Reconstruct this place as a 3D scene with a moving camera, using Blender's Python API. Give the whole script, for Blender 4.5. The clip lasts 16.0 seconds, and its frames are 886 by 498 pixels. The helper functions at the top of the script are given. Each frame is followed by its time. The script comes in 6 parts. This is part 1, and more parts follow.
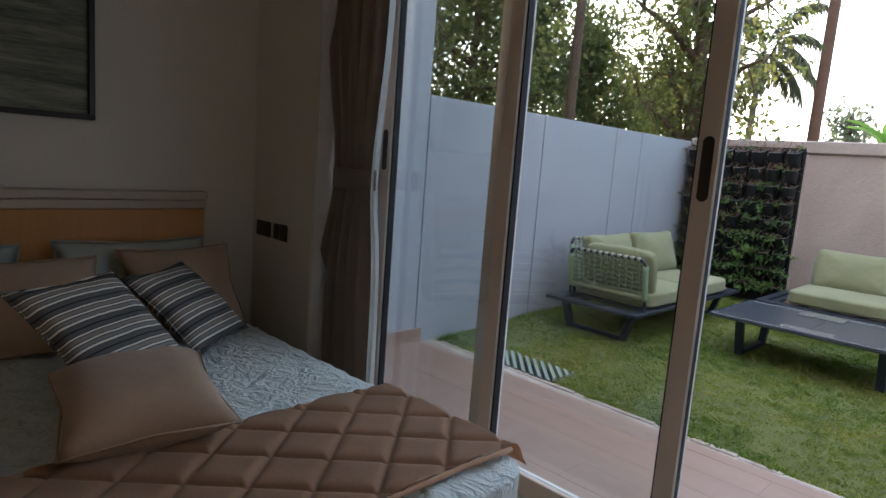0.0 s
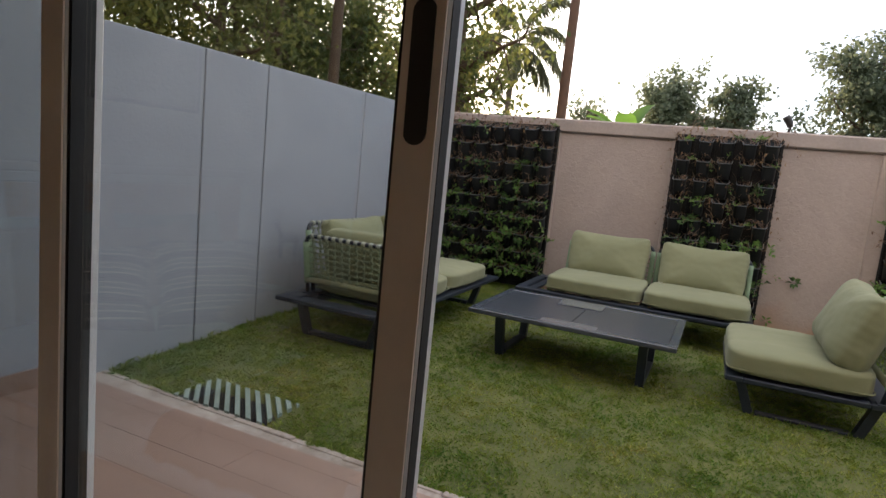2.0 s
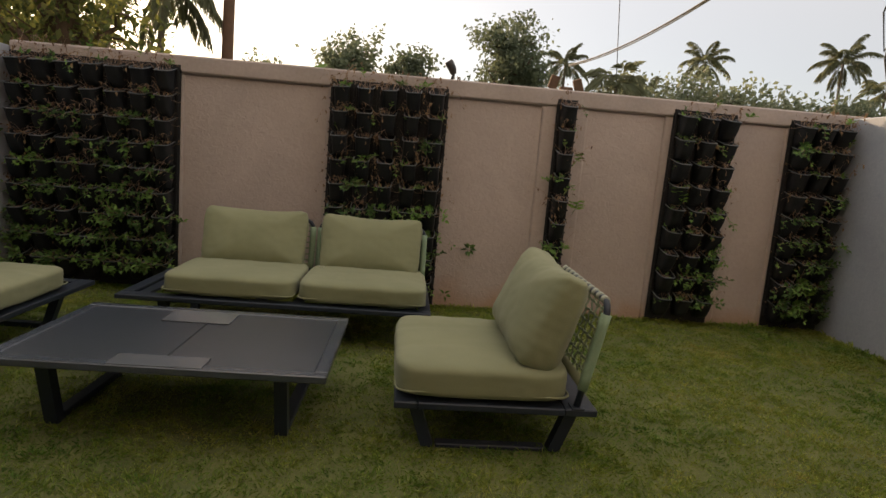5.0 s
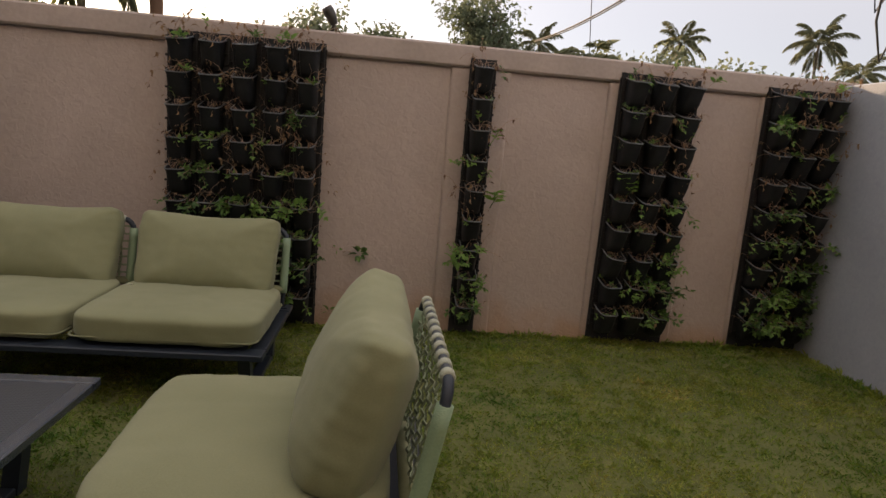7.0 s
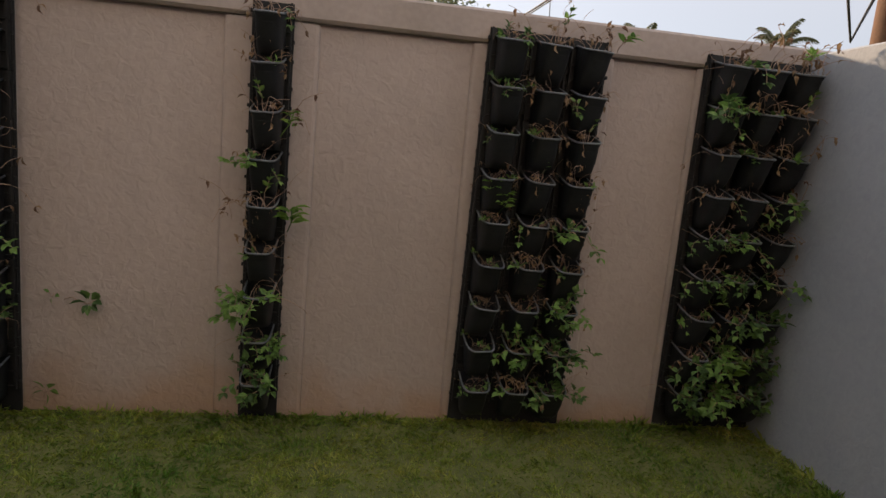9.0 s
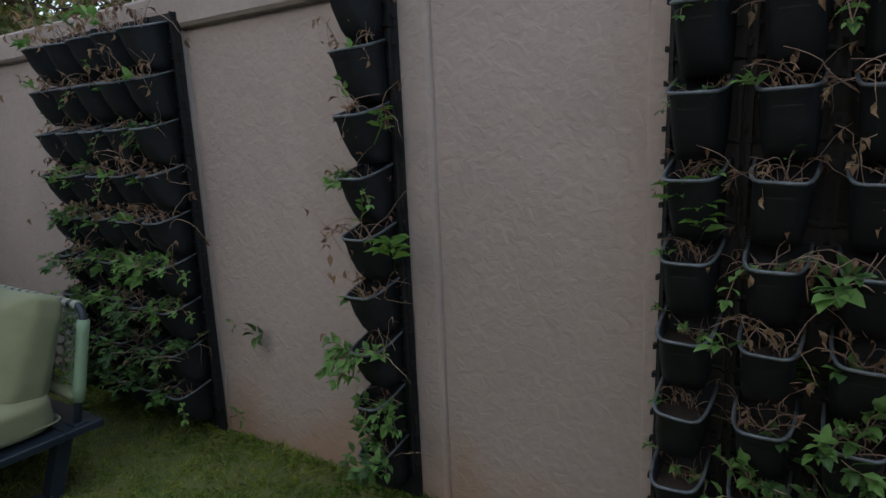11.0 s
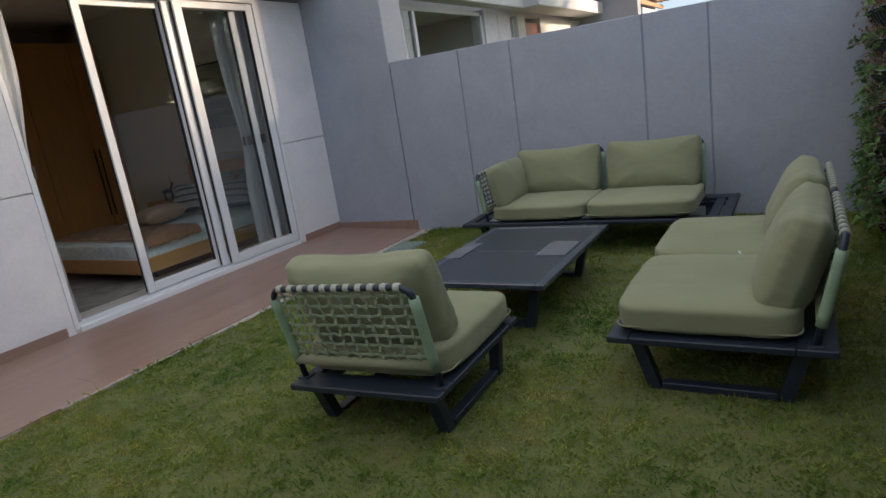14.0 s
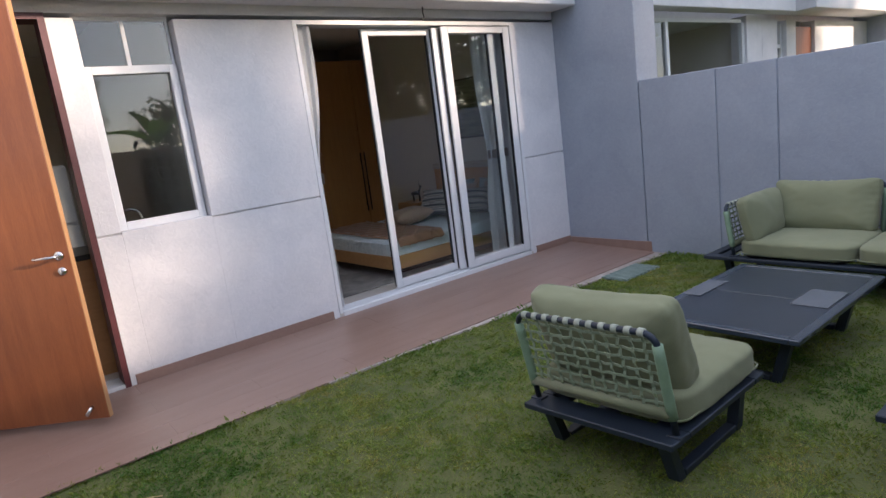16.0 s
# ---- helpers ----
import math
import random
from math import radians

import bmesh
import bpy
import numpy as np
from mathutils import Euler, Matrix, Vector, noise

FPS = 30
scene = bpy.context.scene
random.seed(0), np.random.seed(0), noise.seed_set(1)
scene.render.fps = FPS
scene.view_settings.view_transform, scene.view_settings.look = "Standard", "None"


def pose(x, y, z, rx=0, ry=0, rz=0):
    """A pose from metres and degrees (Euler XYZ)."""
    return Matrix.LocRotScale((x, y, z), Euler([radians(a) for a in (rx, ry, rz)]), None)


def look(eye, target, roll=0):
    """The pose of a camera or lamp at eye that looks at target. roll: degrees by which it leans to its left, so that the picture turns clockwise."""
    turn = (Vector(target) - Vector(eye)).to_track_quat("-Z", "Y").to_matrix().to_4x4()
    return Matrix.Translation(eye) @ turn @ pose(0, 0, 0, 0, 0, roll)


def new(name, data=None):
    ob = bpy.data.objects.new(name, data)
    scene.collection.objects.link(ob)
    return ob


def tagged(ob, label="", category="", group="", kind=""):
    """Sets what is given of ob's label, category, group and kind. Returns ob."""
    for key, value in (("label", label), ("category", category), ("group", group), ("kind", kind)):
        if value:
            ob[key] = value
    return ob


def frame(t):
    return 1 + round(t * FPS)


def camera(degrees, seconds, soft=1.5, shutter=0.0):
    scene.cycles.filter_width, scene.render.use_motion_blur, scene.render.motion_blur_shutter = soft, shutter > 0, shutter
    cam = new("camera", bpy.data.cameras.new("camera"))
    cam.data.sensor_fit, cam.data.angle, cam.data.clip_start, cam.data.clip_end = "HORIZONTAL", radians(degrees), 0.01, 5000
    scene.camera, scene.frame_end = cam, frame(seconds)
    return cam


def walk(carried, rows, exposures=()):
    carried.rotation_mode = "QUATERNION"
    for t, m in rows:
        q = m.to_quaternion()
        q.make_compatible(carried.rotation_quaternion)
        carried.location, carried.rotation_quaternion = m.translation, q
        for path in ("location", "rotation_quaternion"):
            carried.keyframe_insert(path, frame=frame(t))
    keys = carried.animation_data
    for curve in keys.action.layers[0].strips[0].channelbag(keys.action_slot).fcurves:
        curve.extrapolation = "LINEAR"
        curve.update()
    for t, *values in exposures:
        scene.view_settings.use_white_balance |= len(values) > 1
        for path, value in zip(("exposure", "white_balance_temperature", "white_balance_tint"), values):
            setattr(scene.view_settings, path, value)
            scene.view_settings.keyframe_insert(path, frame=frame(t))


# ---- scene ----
cam = camera(71.8, 16.0)
PATH = [
    (0, (0.649, 0.023, 1.256), (-0.749, 1.425, 0.974), 4.3),
    (0.5, (0.575, 0.286, 1.214), (-0.641, 1.852, 0.947), 4.8),
    (1, (0.45, 0.524, 1.179), (-0.578, 2.219, 0.915), 5.2),
    (1.5, (0.351, 0.776, 1.157), (-0.557, 2.537, 0.884), 5.4),
    (2, (0.301, 1.059, 1.177), (-0.51, 2.868, 0.905), 5.7),
    (2.5, (0.257, 1.306, 1.148), (-0.223, 3.23, 0.887), 6.6),
    (3, (0.218, 1.517, 1.17), (0.09, 3.497, 0.917), 7.3),
    (3.5, (0.261, 1.765, 1.167), (0.222, 3.749, 0.913), 6.9),
    (4, (0.29, 1.967, 1.15), (0.372, 3.949, 0.895), 4.7),
    (4.2, (0.303, 2.045, 1.124), (0.398, 4.025, 0.862), 4.6),
    (6.5, (0.89, 3.155, 1.139), (1.074, 5.122, 0.83), 4.7),
    (7, (1.07, 3.421, 1.146), (1.268, 5.384, 0.817), 4.7),
    (7.5, (1.257, 3.768, 1.16), (1.534, 5.721, 0.825), 4.8),
    (8, (1.514, 4.088, 1.137), (1.837, 6.037, 0.827), 5.3),
    (8.2, (1.618, 4.204, 1.164), (1.947, 6.151, 0.852), 5.3),
    (10.3, (2.457, 5.235, 1.166), (2.127, 7.182, 0.848), 1.0),
    (10.5, (2.568, 5.35, 1.162), (2.018, 7.245, 0.839), 0.0),
    (11, (2.747, 5.613, 1.204), (1.685, 7.264, 0.82), -2.5),
    (11.5, (2.771, 5.909, 1.201), (1.383, 7.288, 0.79), -4.0),
    (12, (2.791, 6.148, 1.221), (1.143, 7.195, 0.785), -4.5),
    (12.5, (2.886, 6.339, 1.233), (1.025, 6.924, 0.791), -5.3),
    (13, (2.888, 6.438, 1.248), (0.939, 6.486, 0.8), -6.7),
    (13.5, (2.853, 6.494, 1.257), (0.966, 6.009, 0.805), -7.1),
    (14, (2.926, 6.538, 1.299), (1.267, 5.529, 0.818), -8.6),
    (14.5, (2.992, 6.557, 1.301), (1.591, 5.213, 0.82), -9.4),
    (15, (3.032, 6.544, 1.332), (1.782, 5.055, 0.862), -9.1),
    (15.5, (3.052, 6.52, 1.396), (1.833, 5.001, 0.942), -8.3),
    (16, (3.075, 6.537, 1.482), (1.861, 4.995, 1.099), -7.4),
]
EXPOSURES = [(0.0, 2.1, 5400, 6), (1.0, 1.98, 5600, 7), (1.5, 1.9, 5800, 8), (2.5, 1.35, 6800, 8), (3.5, 1.0, 7500, 6), (7.0, 1.05, 7200, 13), (8.0, 0.95, 7200, 14), (10.5, 1.15, 5500, 0), (11.0, 1.02, 5300, 0), (11.5, 1.15, 5600, 2), (12.5, 0.95, 5600, 6), (13.5, 1.05, 5700, 8), (14.5, 1.27, 5900, 5), (15.5, 1.5, 5500, 10), (16.0, 1.42, 5400, 11)]
walk(cam, [(t, look(eye, target, roll)) for t, eye, target, roll in PATH], EXPOSURES)

# ==== light ====
SUN_AZ, SUN_EL = radians(-30.7), radians(15.0)
world = bpy.data.worlds.new("world")
scene.world = world
world.use_nodes = True
wn = world.node_tree.nodes
sky = wn.new("ShaderNodeTexSky")
sky.sky_type, sky.sun_disc = "NISHITA", False
sky.sun_elevation, sky.sun_rotation = SUN_EL, SUN_AZ
sky.air_density, sky.dust_density, sky.ozone_density = 0.6, 1.2, 1.0
wn["Background"].inputs["Strength"].default_value = 0.05
world.node_tree.links.new(sky.outputs["Color"], wn["Background"].inputs["Color"])
haze, both = wn.new("ShaderNodeBackground"), wn.new("ShaderNodeAddShader")
haze.inputs["Color"].default_value = (0.86, 0.81, 0.80, 1)
way, height, veil = wn.new("ShaderNodeTexCoord"), wn.new("ShaderNodeSeparateXYZ"), wn.new("ShaderNodeMapRange")
veil.inputs["From Min"].default_value, veil.inputs["From Max"].default_value = 0.0, 1.0
veil.inputs["To Min"].default_value, veil.inputs["To Max"].default_value = 0.18, 0.68
world.node_tree.links.new(way.outputs["Generated"], height.inputs[0])
world.node_tree.links.new(height.outputs["Z"], veil.inputs["Value"])
world.node_tree.links.new(veil.outputs[0], haze.inputs["Strength"])
world.node_tree.links.new(wn["Background"].outputs[0], both.inputs[0])
world.node_tree.links.new(haze.outputs[0], both.inputs[1])
world.node_tree.links.new(both.outputs[0], wn["World Output"].inputs["Surface"])
sun = new("sun", bpy.data.lights.new("sun", "SUN"))
sun.data.energy, sun.data.angle, sun.data.color = 3.3, radians(2.6), (1.0, 0.72, 0.48)
sun.matrix_world = look((0, 0, 0), (-math.sin(SUN_AZ) * math.cos(SUN_EL), -math.cos(SUN_AZ) * math.cos(SUN_EL), -math.sin(SUN_EL)))


# ==== materials ====
def mat(name, c1, c2=None, scale=6.0, rough=0.7, bump=0.15, bscale=60.0, metal=0.0, stretch=(1, 1, 1), distort=0.0, depth=0.01, vary=0.0, sheen=0.0, spec=0.5):
    """A painted or natural surface: two colours mixed by coarse and fine noise, with fine relief."""
    m = bpy.data.materials.new(name)
    m.use_nodes = True
    nt = m.node_tree
    bs = nt.nodes["Principled BSDF"]
    c2 = c2 or tuple(v * 0.8 for v in c1)
    geo = nt.nodes.new("ShaderNodeNewGeometry")
    mp = nt.nodes.new("ShaderNodeMapping")
    mp.inputs["Scale"].default_value = stretch
    nt.links.new(geo.outputs["Position"], mp.inputs["Vector"])

    def noise_node(s, detail, d=0.0):
        n = nt.nodes.new("ShaderNodeTexNoise")
        n.inputs["Scale"].default_value, n.inputs["Detail"].default_value, n.inputs["Distortion"].default_value = s, detail, d
        nt.links.new(mp.outputs["Vector"], n.inputs["Vector"])
        return n

    big, fine = noise_node(scale, 5, distort), noise_node(bscale, 6, distort)
    mix = nt.nodes.new("ShaderNodeMix")
    mix.data_type = "FLOAT"
    mix.inputs[0].default_value = 0.4
    nt.links.new(big.outputs["Fac"], mix.inputs[2])
    nt.links.new(fine.outputs["Fac"], mix.inputs[3])
    fac = mix.outputs[0]
    if vary:
        info = nt.nodes.new("ShaderNodeObjectInfo")
        isl = nt.nodes.new("ShaderNodeNewGeometry")
        a = nt.nodes.new("ShaderNodeMath")
        a.operation = "ADD"
        nt.links.new(info.outputs["Random"], a.inputs[0])
        nt.links.new(isl.outputs["Random Per Island"], a.inputs[1])
        b = nt.nodes.new("ShaderNodeMath")
        b.operation = "MULTIPLY_ADD"
        b.inputs[1].default_value, b.inputs[2].default_value = vary, -vary
        nt.links.new(a.outputs[0], b.inputs[0])
        c = nt.nodes.new("ShaderNodeMath")
        c.operation = "ADD"
        nt.links.new(fac, c.inputs[0])
        nt.links.new(b.outputs[0], c.inputs[1])
        fac = c.outputs[0]
    ramp = nt.nodes.new("ShaderNodeValToRGB")
    ramp.color_ramp.elements[0].position, ramp.color_ramp.elements[1].position = 0.32, 0.68
    ramp.color_ramp.elements[0].color, ramp.color_ramp.elements[1].color = (*c2, 1), (*c1, 1)
    nt.links.new(fac, ramp.inputs["Fac"])
    nt.links.new(ramp.outputs["Color"], bs.inputs["Base Color"])
    bs.inputs["Roughness"].default_value, bs.inputs["Metallic"].default_value = rough, metal
    bs.inputs["Specular IOR Level"].default_value = spec
    if sheen:
        bs.inputs["Sheen Weight"].default_value = sheen
    if bump:
        bp = nt.nodes.new("ShaderNodeBump")
        bp.inputs["Strength"].default_value, bp.inputs["Distance"].default_value = bump, depth
        nt.links.new(mix.outputs[0], bp.inputs["Height"])
        nt.links.new(bp.outputs["Normal"], bs.inputs["Normal"])
    return m


def glass_mat(name, tint=(1, 1, 1)):
    """Clear pane: see-through, with gloss that grows towards grazing views."""
    m = bpy.data.materials.new(name)
    m.use_nodes = True
    nt = m.node_tree
    nt.nodes.remove(nt.nodes["Principled BSDF"])
    tr, gl = nt.nodes.new("ShaderNodeBsdfTransparent"), nt.nodes.new("ShaderNodeBsdfGlossy")
    tr.inputs["Color"].default_value = (*tint, 1)
    gl.inputs["Roughness"].default_value = 0.0
    lw, pw, ma, mx = nt.nodes.new("ShaderNodeLayerWeight"), nt.nodes.new("ShaderNodeMath"), nt.nodes.new("ShaderNodeMath"), nt.nodes.new("ShaderNodeMixShader")
    lw.inputs["Blend"].default_value = 0.5
    pw.operation, ma.operation = "POWER", "MULTIPLY_ADD"
    pw.inputs[1].default_value, ma.inputs[1].default_value, ma.inputs[2].default_value = 4.0, 0.75, 0.06
    nt.links.new(lw.outputs["Facing"], pw.inputs[0])
    nt.links.new(pw.outputs[0], ma.inputs[0])
    nt.links.new(ma.outputs[0], mx.inputs[0])
    nt.links.new(tr.outputs[0], mx.inputs[1])
    nt.links.new(gl.outputs[0], mx.inputs[2])
    nt.links.new(mx.outputs[0], nt.nodes["Material Output"].inputs["Surface"])
    return m


def leaf_mat(name, c1, c2, vary=0.5, trans=0.35):
    m = mat(name, c1, c2, scale=3, bump=0.0, rough=0.55, vary=vary)
    nt = m.node_tree
    bs, out = nt.nodes["Principled BSDF"], nt.nodes["Material Output"]
    tl, mx = nt.nodes.new("ShaderNodeBsdfTranslucent"), nt.nodes.new("ShaderNodeMixShader")
    mx.inputs[0].default_value = trans
    ramp = [n for n in nt.nodes if n.type == "VALTORGB"][0]
    nt.links.new(ramp.outputs["Color"], tl.inputs["Color"])
    nt.links.new(bs.outputs[0], mx.inputs[1])
    nt.links.new(tl.outputs[0], mx.inputs[2])
    nt.links.new(mx.outputs[0], out.inputs["Surface"])
    return m


def grass_mat():
    """Blades of lawn grass: dark green to straw, by patches of the lawn and from blade to blade."""
    m = leaf_mat("grass_blade", (0.2, 0.2, 0.1), (0.1, 0.1, 0.05), vary=0, trans=0.42)
    nt = m.node_tree
    bs = nt.nodes["Principled BSDF"]
    bs.inputs["Roughness"].default_value = 0.42
    ramp = [n for n in nt.nodes if n.type == "VALTORGB"][0]
    geo, big, small = (nt.nodes.new(k) for k in ("ShaderNodeNewGeometry", "ShaderNodeTexNoise", "ShaderNodeTexNoise"))
    for n, s in ((big, 1.0), (small, 6.5)):
        n.inputs["Scale"].default_value, n.inputs["Detail"].default_value = s, 4
        nt.links.new(geo.outputs["Position"], n.inputs["Vector"])
    last = None
    for sock, k in ((big.outputs["Fac"], 1.25), (small.outputs["Fac"], 0.7), (geo.outputs["Random Per Island"], 0.32)):
        ma = nt.nodes.new("ShaderNodeMath")
        ma.operation = "MULTIPLY_ADD"
        ma.inputs[1].default_value, ma.inputs[2].default_value = k, -0.635
        nt.links.new(sock, ma.inputs[0])
        if last is not None:
            nt.links.new(last, ma.inputs[2])
        last = ma.outputs[0]
    nt.links.new(last, ramp.inputs["Fac"])
    cr = ramp.color_ramp
    cr.elements[0].position, cr.elements[0].color = 0.2, (0.075, 0.185, 0.016, 1)
    cr.elements[1].position, cr.elements[1].color = 0.92, (0.52, 0.40, 0.15, 1)
    for pos, c in ((0.44, (0.19, 0.272, 0.036, 1)), (0.70, (0.35, 0.38, 0.07, 1))):
        cr.elements.new(pos).color = c
    return m


M = {}
M["grey_plaster"] = mat("grey_plaster", (0.36, 0.385, 0.43), (0.29, 0.315, 0.36), scale=1.6, rough=0.85, bump=0.6, bscale=30, distort=1.0, depth=0.01)
M["pale_plaster"] = mat("pale_plaster", (0.76, 0.74, 0.735), (0.63, 0.62, 0.625), scale=1.9, rough=0.85, bump=0.5, bscale=26, distort=1.2, depth=0.010)
M["pink_stucco"] = mat("pink_stucco", (0.425, 0.358, 0.325), (0.345, 0.29, 0.262), scale=1.5, rough=0.9, bump=0.8, bscale=30, distort=0.9, depth=0.016)
M["coping"] = mat("coping", (0.42, 0.355, 0.325), (0.31, 0.265, 0.24), scale=3, rough=0.9, bump=0.4, bscale=40, depth=0.008)
M["inner_paint"] = mat("inner_paint", (0.62, 0.59, 0.52), (0.57, 0.54, 0.475), scale=1.2, rough=0.8, bump=0.1, bscale=80)
M["ceiling_paint"] = mat("ceiling_paint", (0.85, 0.83, 0.79), (0.81, 0.79, 0.75), scale=1.2, rough=0.9, bump=0.08)
M["terrace_tile"] = mat("terrace_tile", (0.31, 0.205, 0.16), (0.25, 0.16, 0.122), scale=3.5, rough=0.36, bump=0.12, bscale=70, vary=0.03, stretch=(0.5, 2.5, 1))
M["edge_concrete"] = mat("edge_concrete", (0.52, 0.46, 0.41), (0.24, 0.19, 0.155), scale=7, rough=0.95, bump=0.6, bscale=40)
M["inner_tile"] = mat("inner_tile", (0.66, 0.61, 0.54), (0.58, 0.54, 0.47), scale=2.5, rough=0.25, bump=0.05)
M["soil"] = mat("soil", (0.05, 0.036, 0.025), (0.025, 0.018, 0.012), scale=14, rough=1.0, bump=0.8, bscale=90)
M["lawn"] = mat("lawn", (0.13, 0.135, 0.04), (0.06, 0.078, 0.02), scale=5, rough=1.0, bump=0.5, bscale=60, depth=0.02)
M["white_alu"] = mat("white_alu", (0.74, 0.74, 0.74), (0.68, 0.68, 0.68), scale=5, rough=0.35, bump=0.03)
# white aluminium on the room side, its brown-beige shade put into the colour
M["shaded_alu"] = mat("shaded_alu", (0.72, 0.62, 0.53), (0.68, 0.58, 0.49), scale=5, rough=0.4, bump=0.03)
M["gasket"] = mat("gasket", (0.02, 0.02, 0.02), (0.015, 0.015, 0.015), rough=0.7, bump=0.0)
M["chrome"] = mat("chrome", (0.7, 0.69, 0.67), (0.62, 0.61, 0.6), rough=0.22, metal=1.0, bump=0.0)
M["slate_metal"] = mat("slate_metal", (0.022, 0.03, 0.044), (0.016, 0.022, 0.033), scale=9, spec=0.35, rough=0.42, bump=0.08, bscale=160)
M["slate_top"] = mat("slate_top", (0.042, 0.054, 0.074), (0.032, 0.042, 0.058), scale=5, spec=1.0, rough=0.25, bump=0.15, bscale=220)
M["sling"] = mat("sling", (0.032, 0.043, 0.063), (0.024, 0.033, 0.049), scale=4, spec=1.0, rough=0.3, bump=0.5, bscale=260)
M["table_glass"] = mat("table_glass", (0.13, 0.14, 0.155), (0.10, 0.11, 0.125), scale=8, rough=0.12, bump=0.03)
M["cushion"] = mat("cushion", (0.23, 0.24, 0.143), (0.18, 0.19, 0.11), scale=3, rough=0.95, bump=0.25, bscale=240, depth=0.003, sheen=0.12, spec=0.2)
M["strap"] = mat("strap", (0.24, 0.285, 0.185), (0.17, 0.205, 0.13), scale=12, rough=0.7, bump=0.4, bscale=220)
M["side_wrap"] = mat("side_wrap", (0.235, 0.33, 0.215), (0.18, 0.26, 0.165), scale=12, rough=0.65, bump=0.3, bscale=160)
M["rope_wrap"] = mat("rope_wrap", (0.36, 0.38, 0.30), (0.25, 0.27, 0.21), scale=12, rough=0.7, bump=0.4, bscale=220)
M["pot"] = mat("pot", (0.019, 0.022, 0.025), (0.011, 0.012, 0.014), scale=20, spec=0.3, rough=0.65, bump=0.1, bscale=120)
M["pot_back"] = mat("pot_back", (0.010, 0.011, 0.012), (0.006, 0.006, 0.007), scale=20, rough=0.7, bump=0.3, bscale=90)
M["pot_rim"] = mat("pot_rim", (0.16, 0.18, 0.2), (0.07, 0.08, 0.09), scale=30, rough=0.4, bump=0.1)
M["dry_stem"] = mat("dry_stem", (0.42, 0.30, 0.235), (0.19, 0.13, 0.09), scale=20, rough=0.9, bump=0.3)
M["dry_leaf"] = leaf_mat("dry_leaf", (0.26, 0.17, 0.09), (0.12, 0.065, 0.04))
M["green_leaf"] = leaf_mat("green_leaf", (0.17, 0.30, 0.07), (0.06, 0.12, 0.035))
M["grass_blade"] = grass_mat()
M["tree_leaf"] = leaf_mat("tree_leaf", (0.20, 0.205, 0.06), (0.085, 0.115, 0.04), trans=0.6)
# far trees and palms: distance haze put into paler, greyer base colours
M["hazed_far_leaf"] = leaf_mat("hazed_far_leaf", (0.20, 0.225, 0.14), (0.12, 0.145, 0.09), trans=0.6)
M["hazed_palm_leaf"] = leaf_mat("hazed_palm_leaf", (0.28, 0.29, 0.17), (0.19, 0.20, 0.12), trans=0.6)
M["banana_leaf"] = leaf_mat("banana_leaf", (0.19, 0.33, 0.06), (0.12, 0.23, 0.04), trans=0.6)
M["bark"] = mat("bark", (0.13, 0.085, 0.055), (0.07, 0.045, 0.03), scale=6, rough=0.95, bump=0.8, bscale=40, stretch=(1, 1, 0.25), depth=0.03)
M["palm_bark"] = mat("palm_bark", (0.20, 0.16, 0.12), (0.11, 0.085, 0.065), scale=5, rough=0.95, bump=0.8, bscale=30, stretch=(0.3, 0.3, 3), depth=0.03)
M["pole_rust"] = mat("pole_rust", (0.17, 0.085, 0.05), (0.10, 0.055, 0.035), scale=5, rough=0.85, bump=0.3)
M["wire"] = mat("wire", (0.03, 0.03, 0.03), rough=0.7, bump=0.0)
M["oak"] = mat("oak", (0.52, 0.27, 0.085), (0.43, 0.21, 0.062), scale=5, rough=0.45, bump=0.12, bscale=60, stretch=(6, 6, 0.5))
M["oak_side"] = mat("oak_side", (0.52, 0.29, 0.11), (0.43, 0.23, 0.085), scale=5, rough=0.45, bump=0.12, bscale=60, stretch=(0.5, 6, 6))
M["door_wood"] = mat("door_wood", (0.33, 0.115, 0.04), (0.22, 0.072, 0.026), scale=3.5, rough=0.35, bump=0.1, bscale=50, stretch=(5, 5, 0.45), distort=0.6)
M["door_edge"] = mat("door_edge", (0.5, 0.28, 0.12), (0.42, 0.22, 0.09), scale=5, rough=0.5, bump=0.1, stretch=(5, 5, 0.4))
M["maroon"] = mat("maroon", (0.10, 0.022, 0.025), (0.075, 0.018, 0.02), rough=0.45, bump=0.05)
M["sheet"] = mat("sheet", (0.80, 0.86, 0.85), (0.60, 0.69, 0.69), scale=5, rough=0.8, bump=1.0, bscale=11, distort=3.0, depth=0.05, sheen=0.1)
M["quilt"] = mat("quilt", (0.54, 0.33, 0.19), (0.46, 0.275, 0.155), scale=5, rough=0.7, bump=0.15, bscale=90, sheen=0.2)
M["taupe_pillow"] = mat("taupe_pillow", (0.42, 0.295, 0.195), (0.36, 0.25, 0.165), scale=5, rough=0.7, bump=0.15, bscale=60, sheen=0.2)
M["sage_pillow"] = mat("sage_pillow", (0.42, 0.46, 0.40), (0.34, 0.38, 0.33), scale=5, rough=0.8, bump=0.3, bscale=30)
M["curtain"] = mat("curtain", (0.41, 0.33, 0.27), (0.34, 0.27, 0.22), scale=5, rough=0.8, bump=0.1, bscale=120, sheen=0.15)
M["rail_paint"] = mat("rail_paint", (0.50, 0.43, 0.34), (0.43, 0.37, 0.29), scale=4, rough=0.5, bump=0.08)
M["lining"] = mat("lining", (0.88, 0.88, 0.87), (0.80, 0.80, 0.79), scale=5, rough=0.7, bump=0.1)
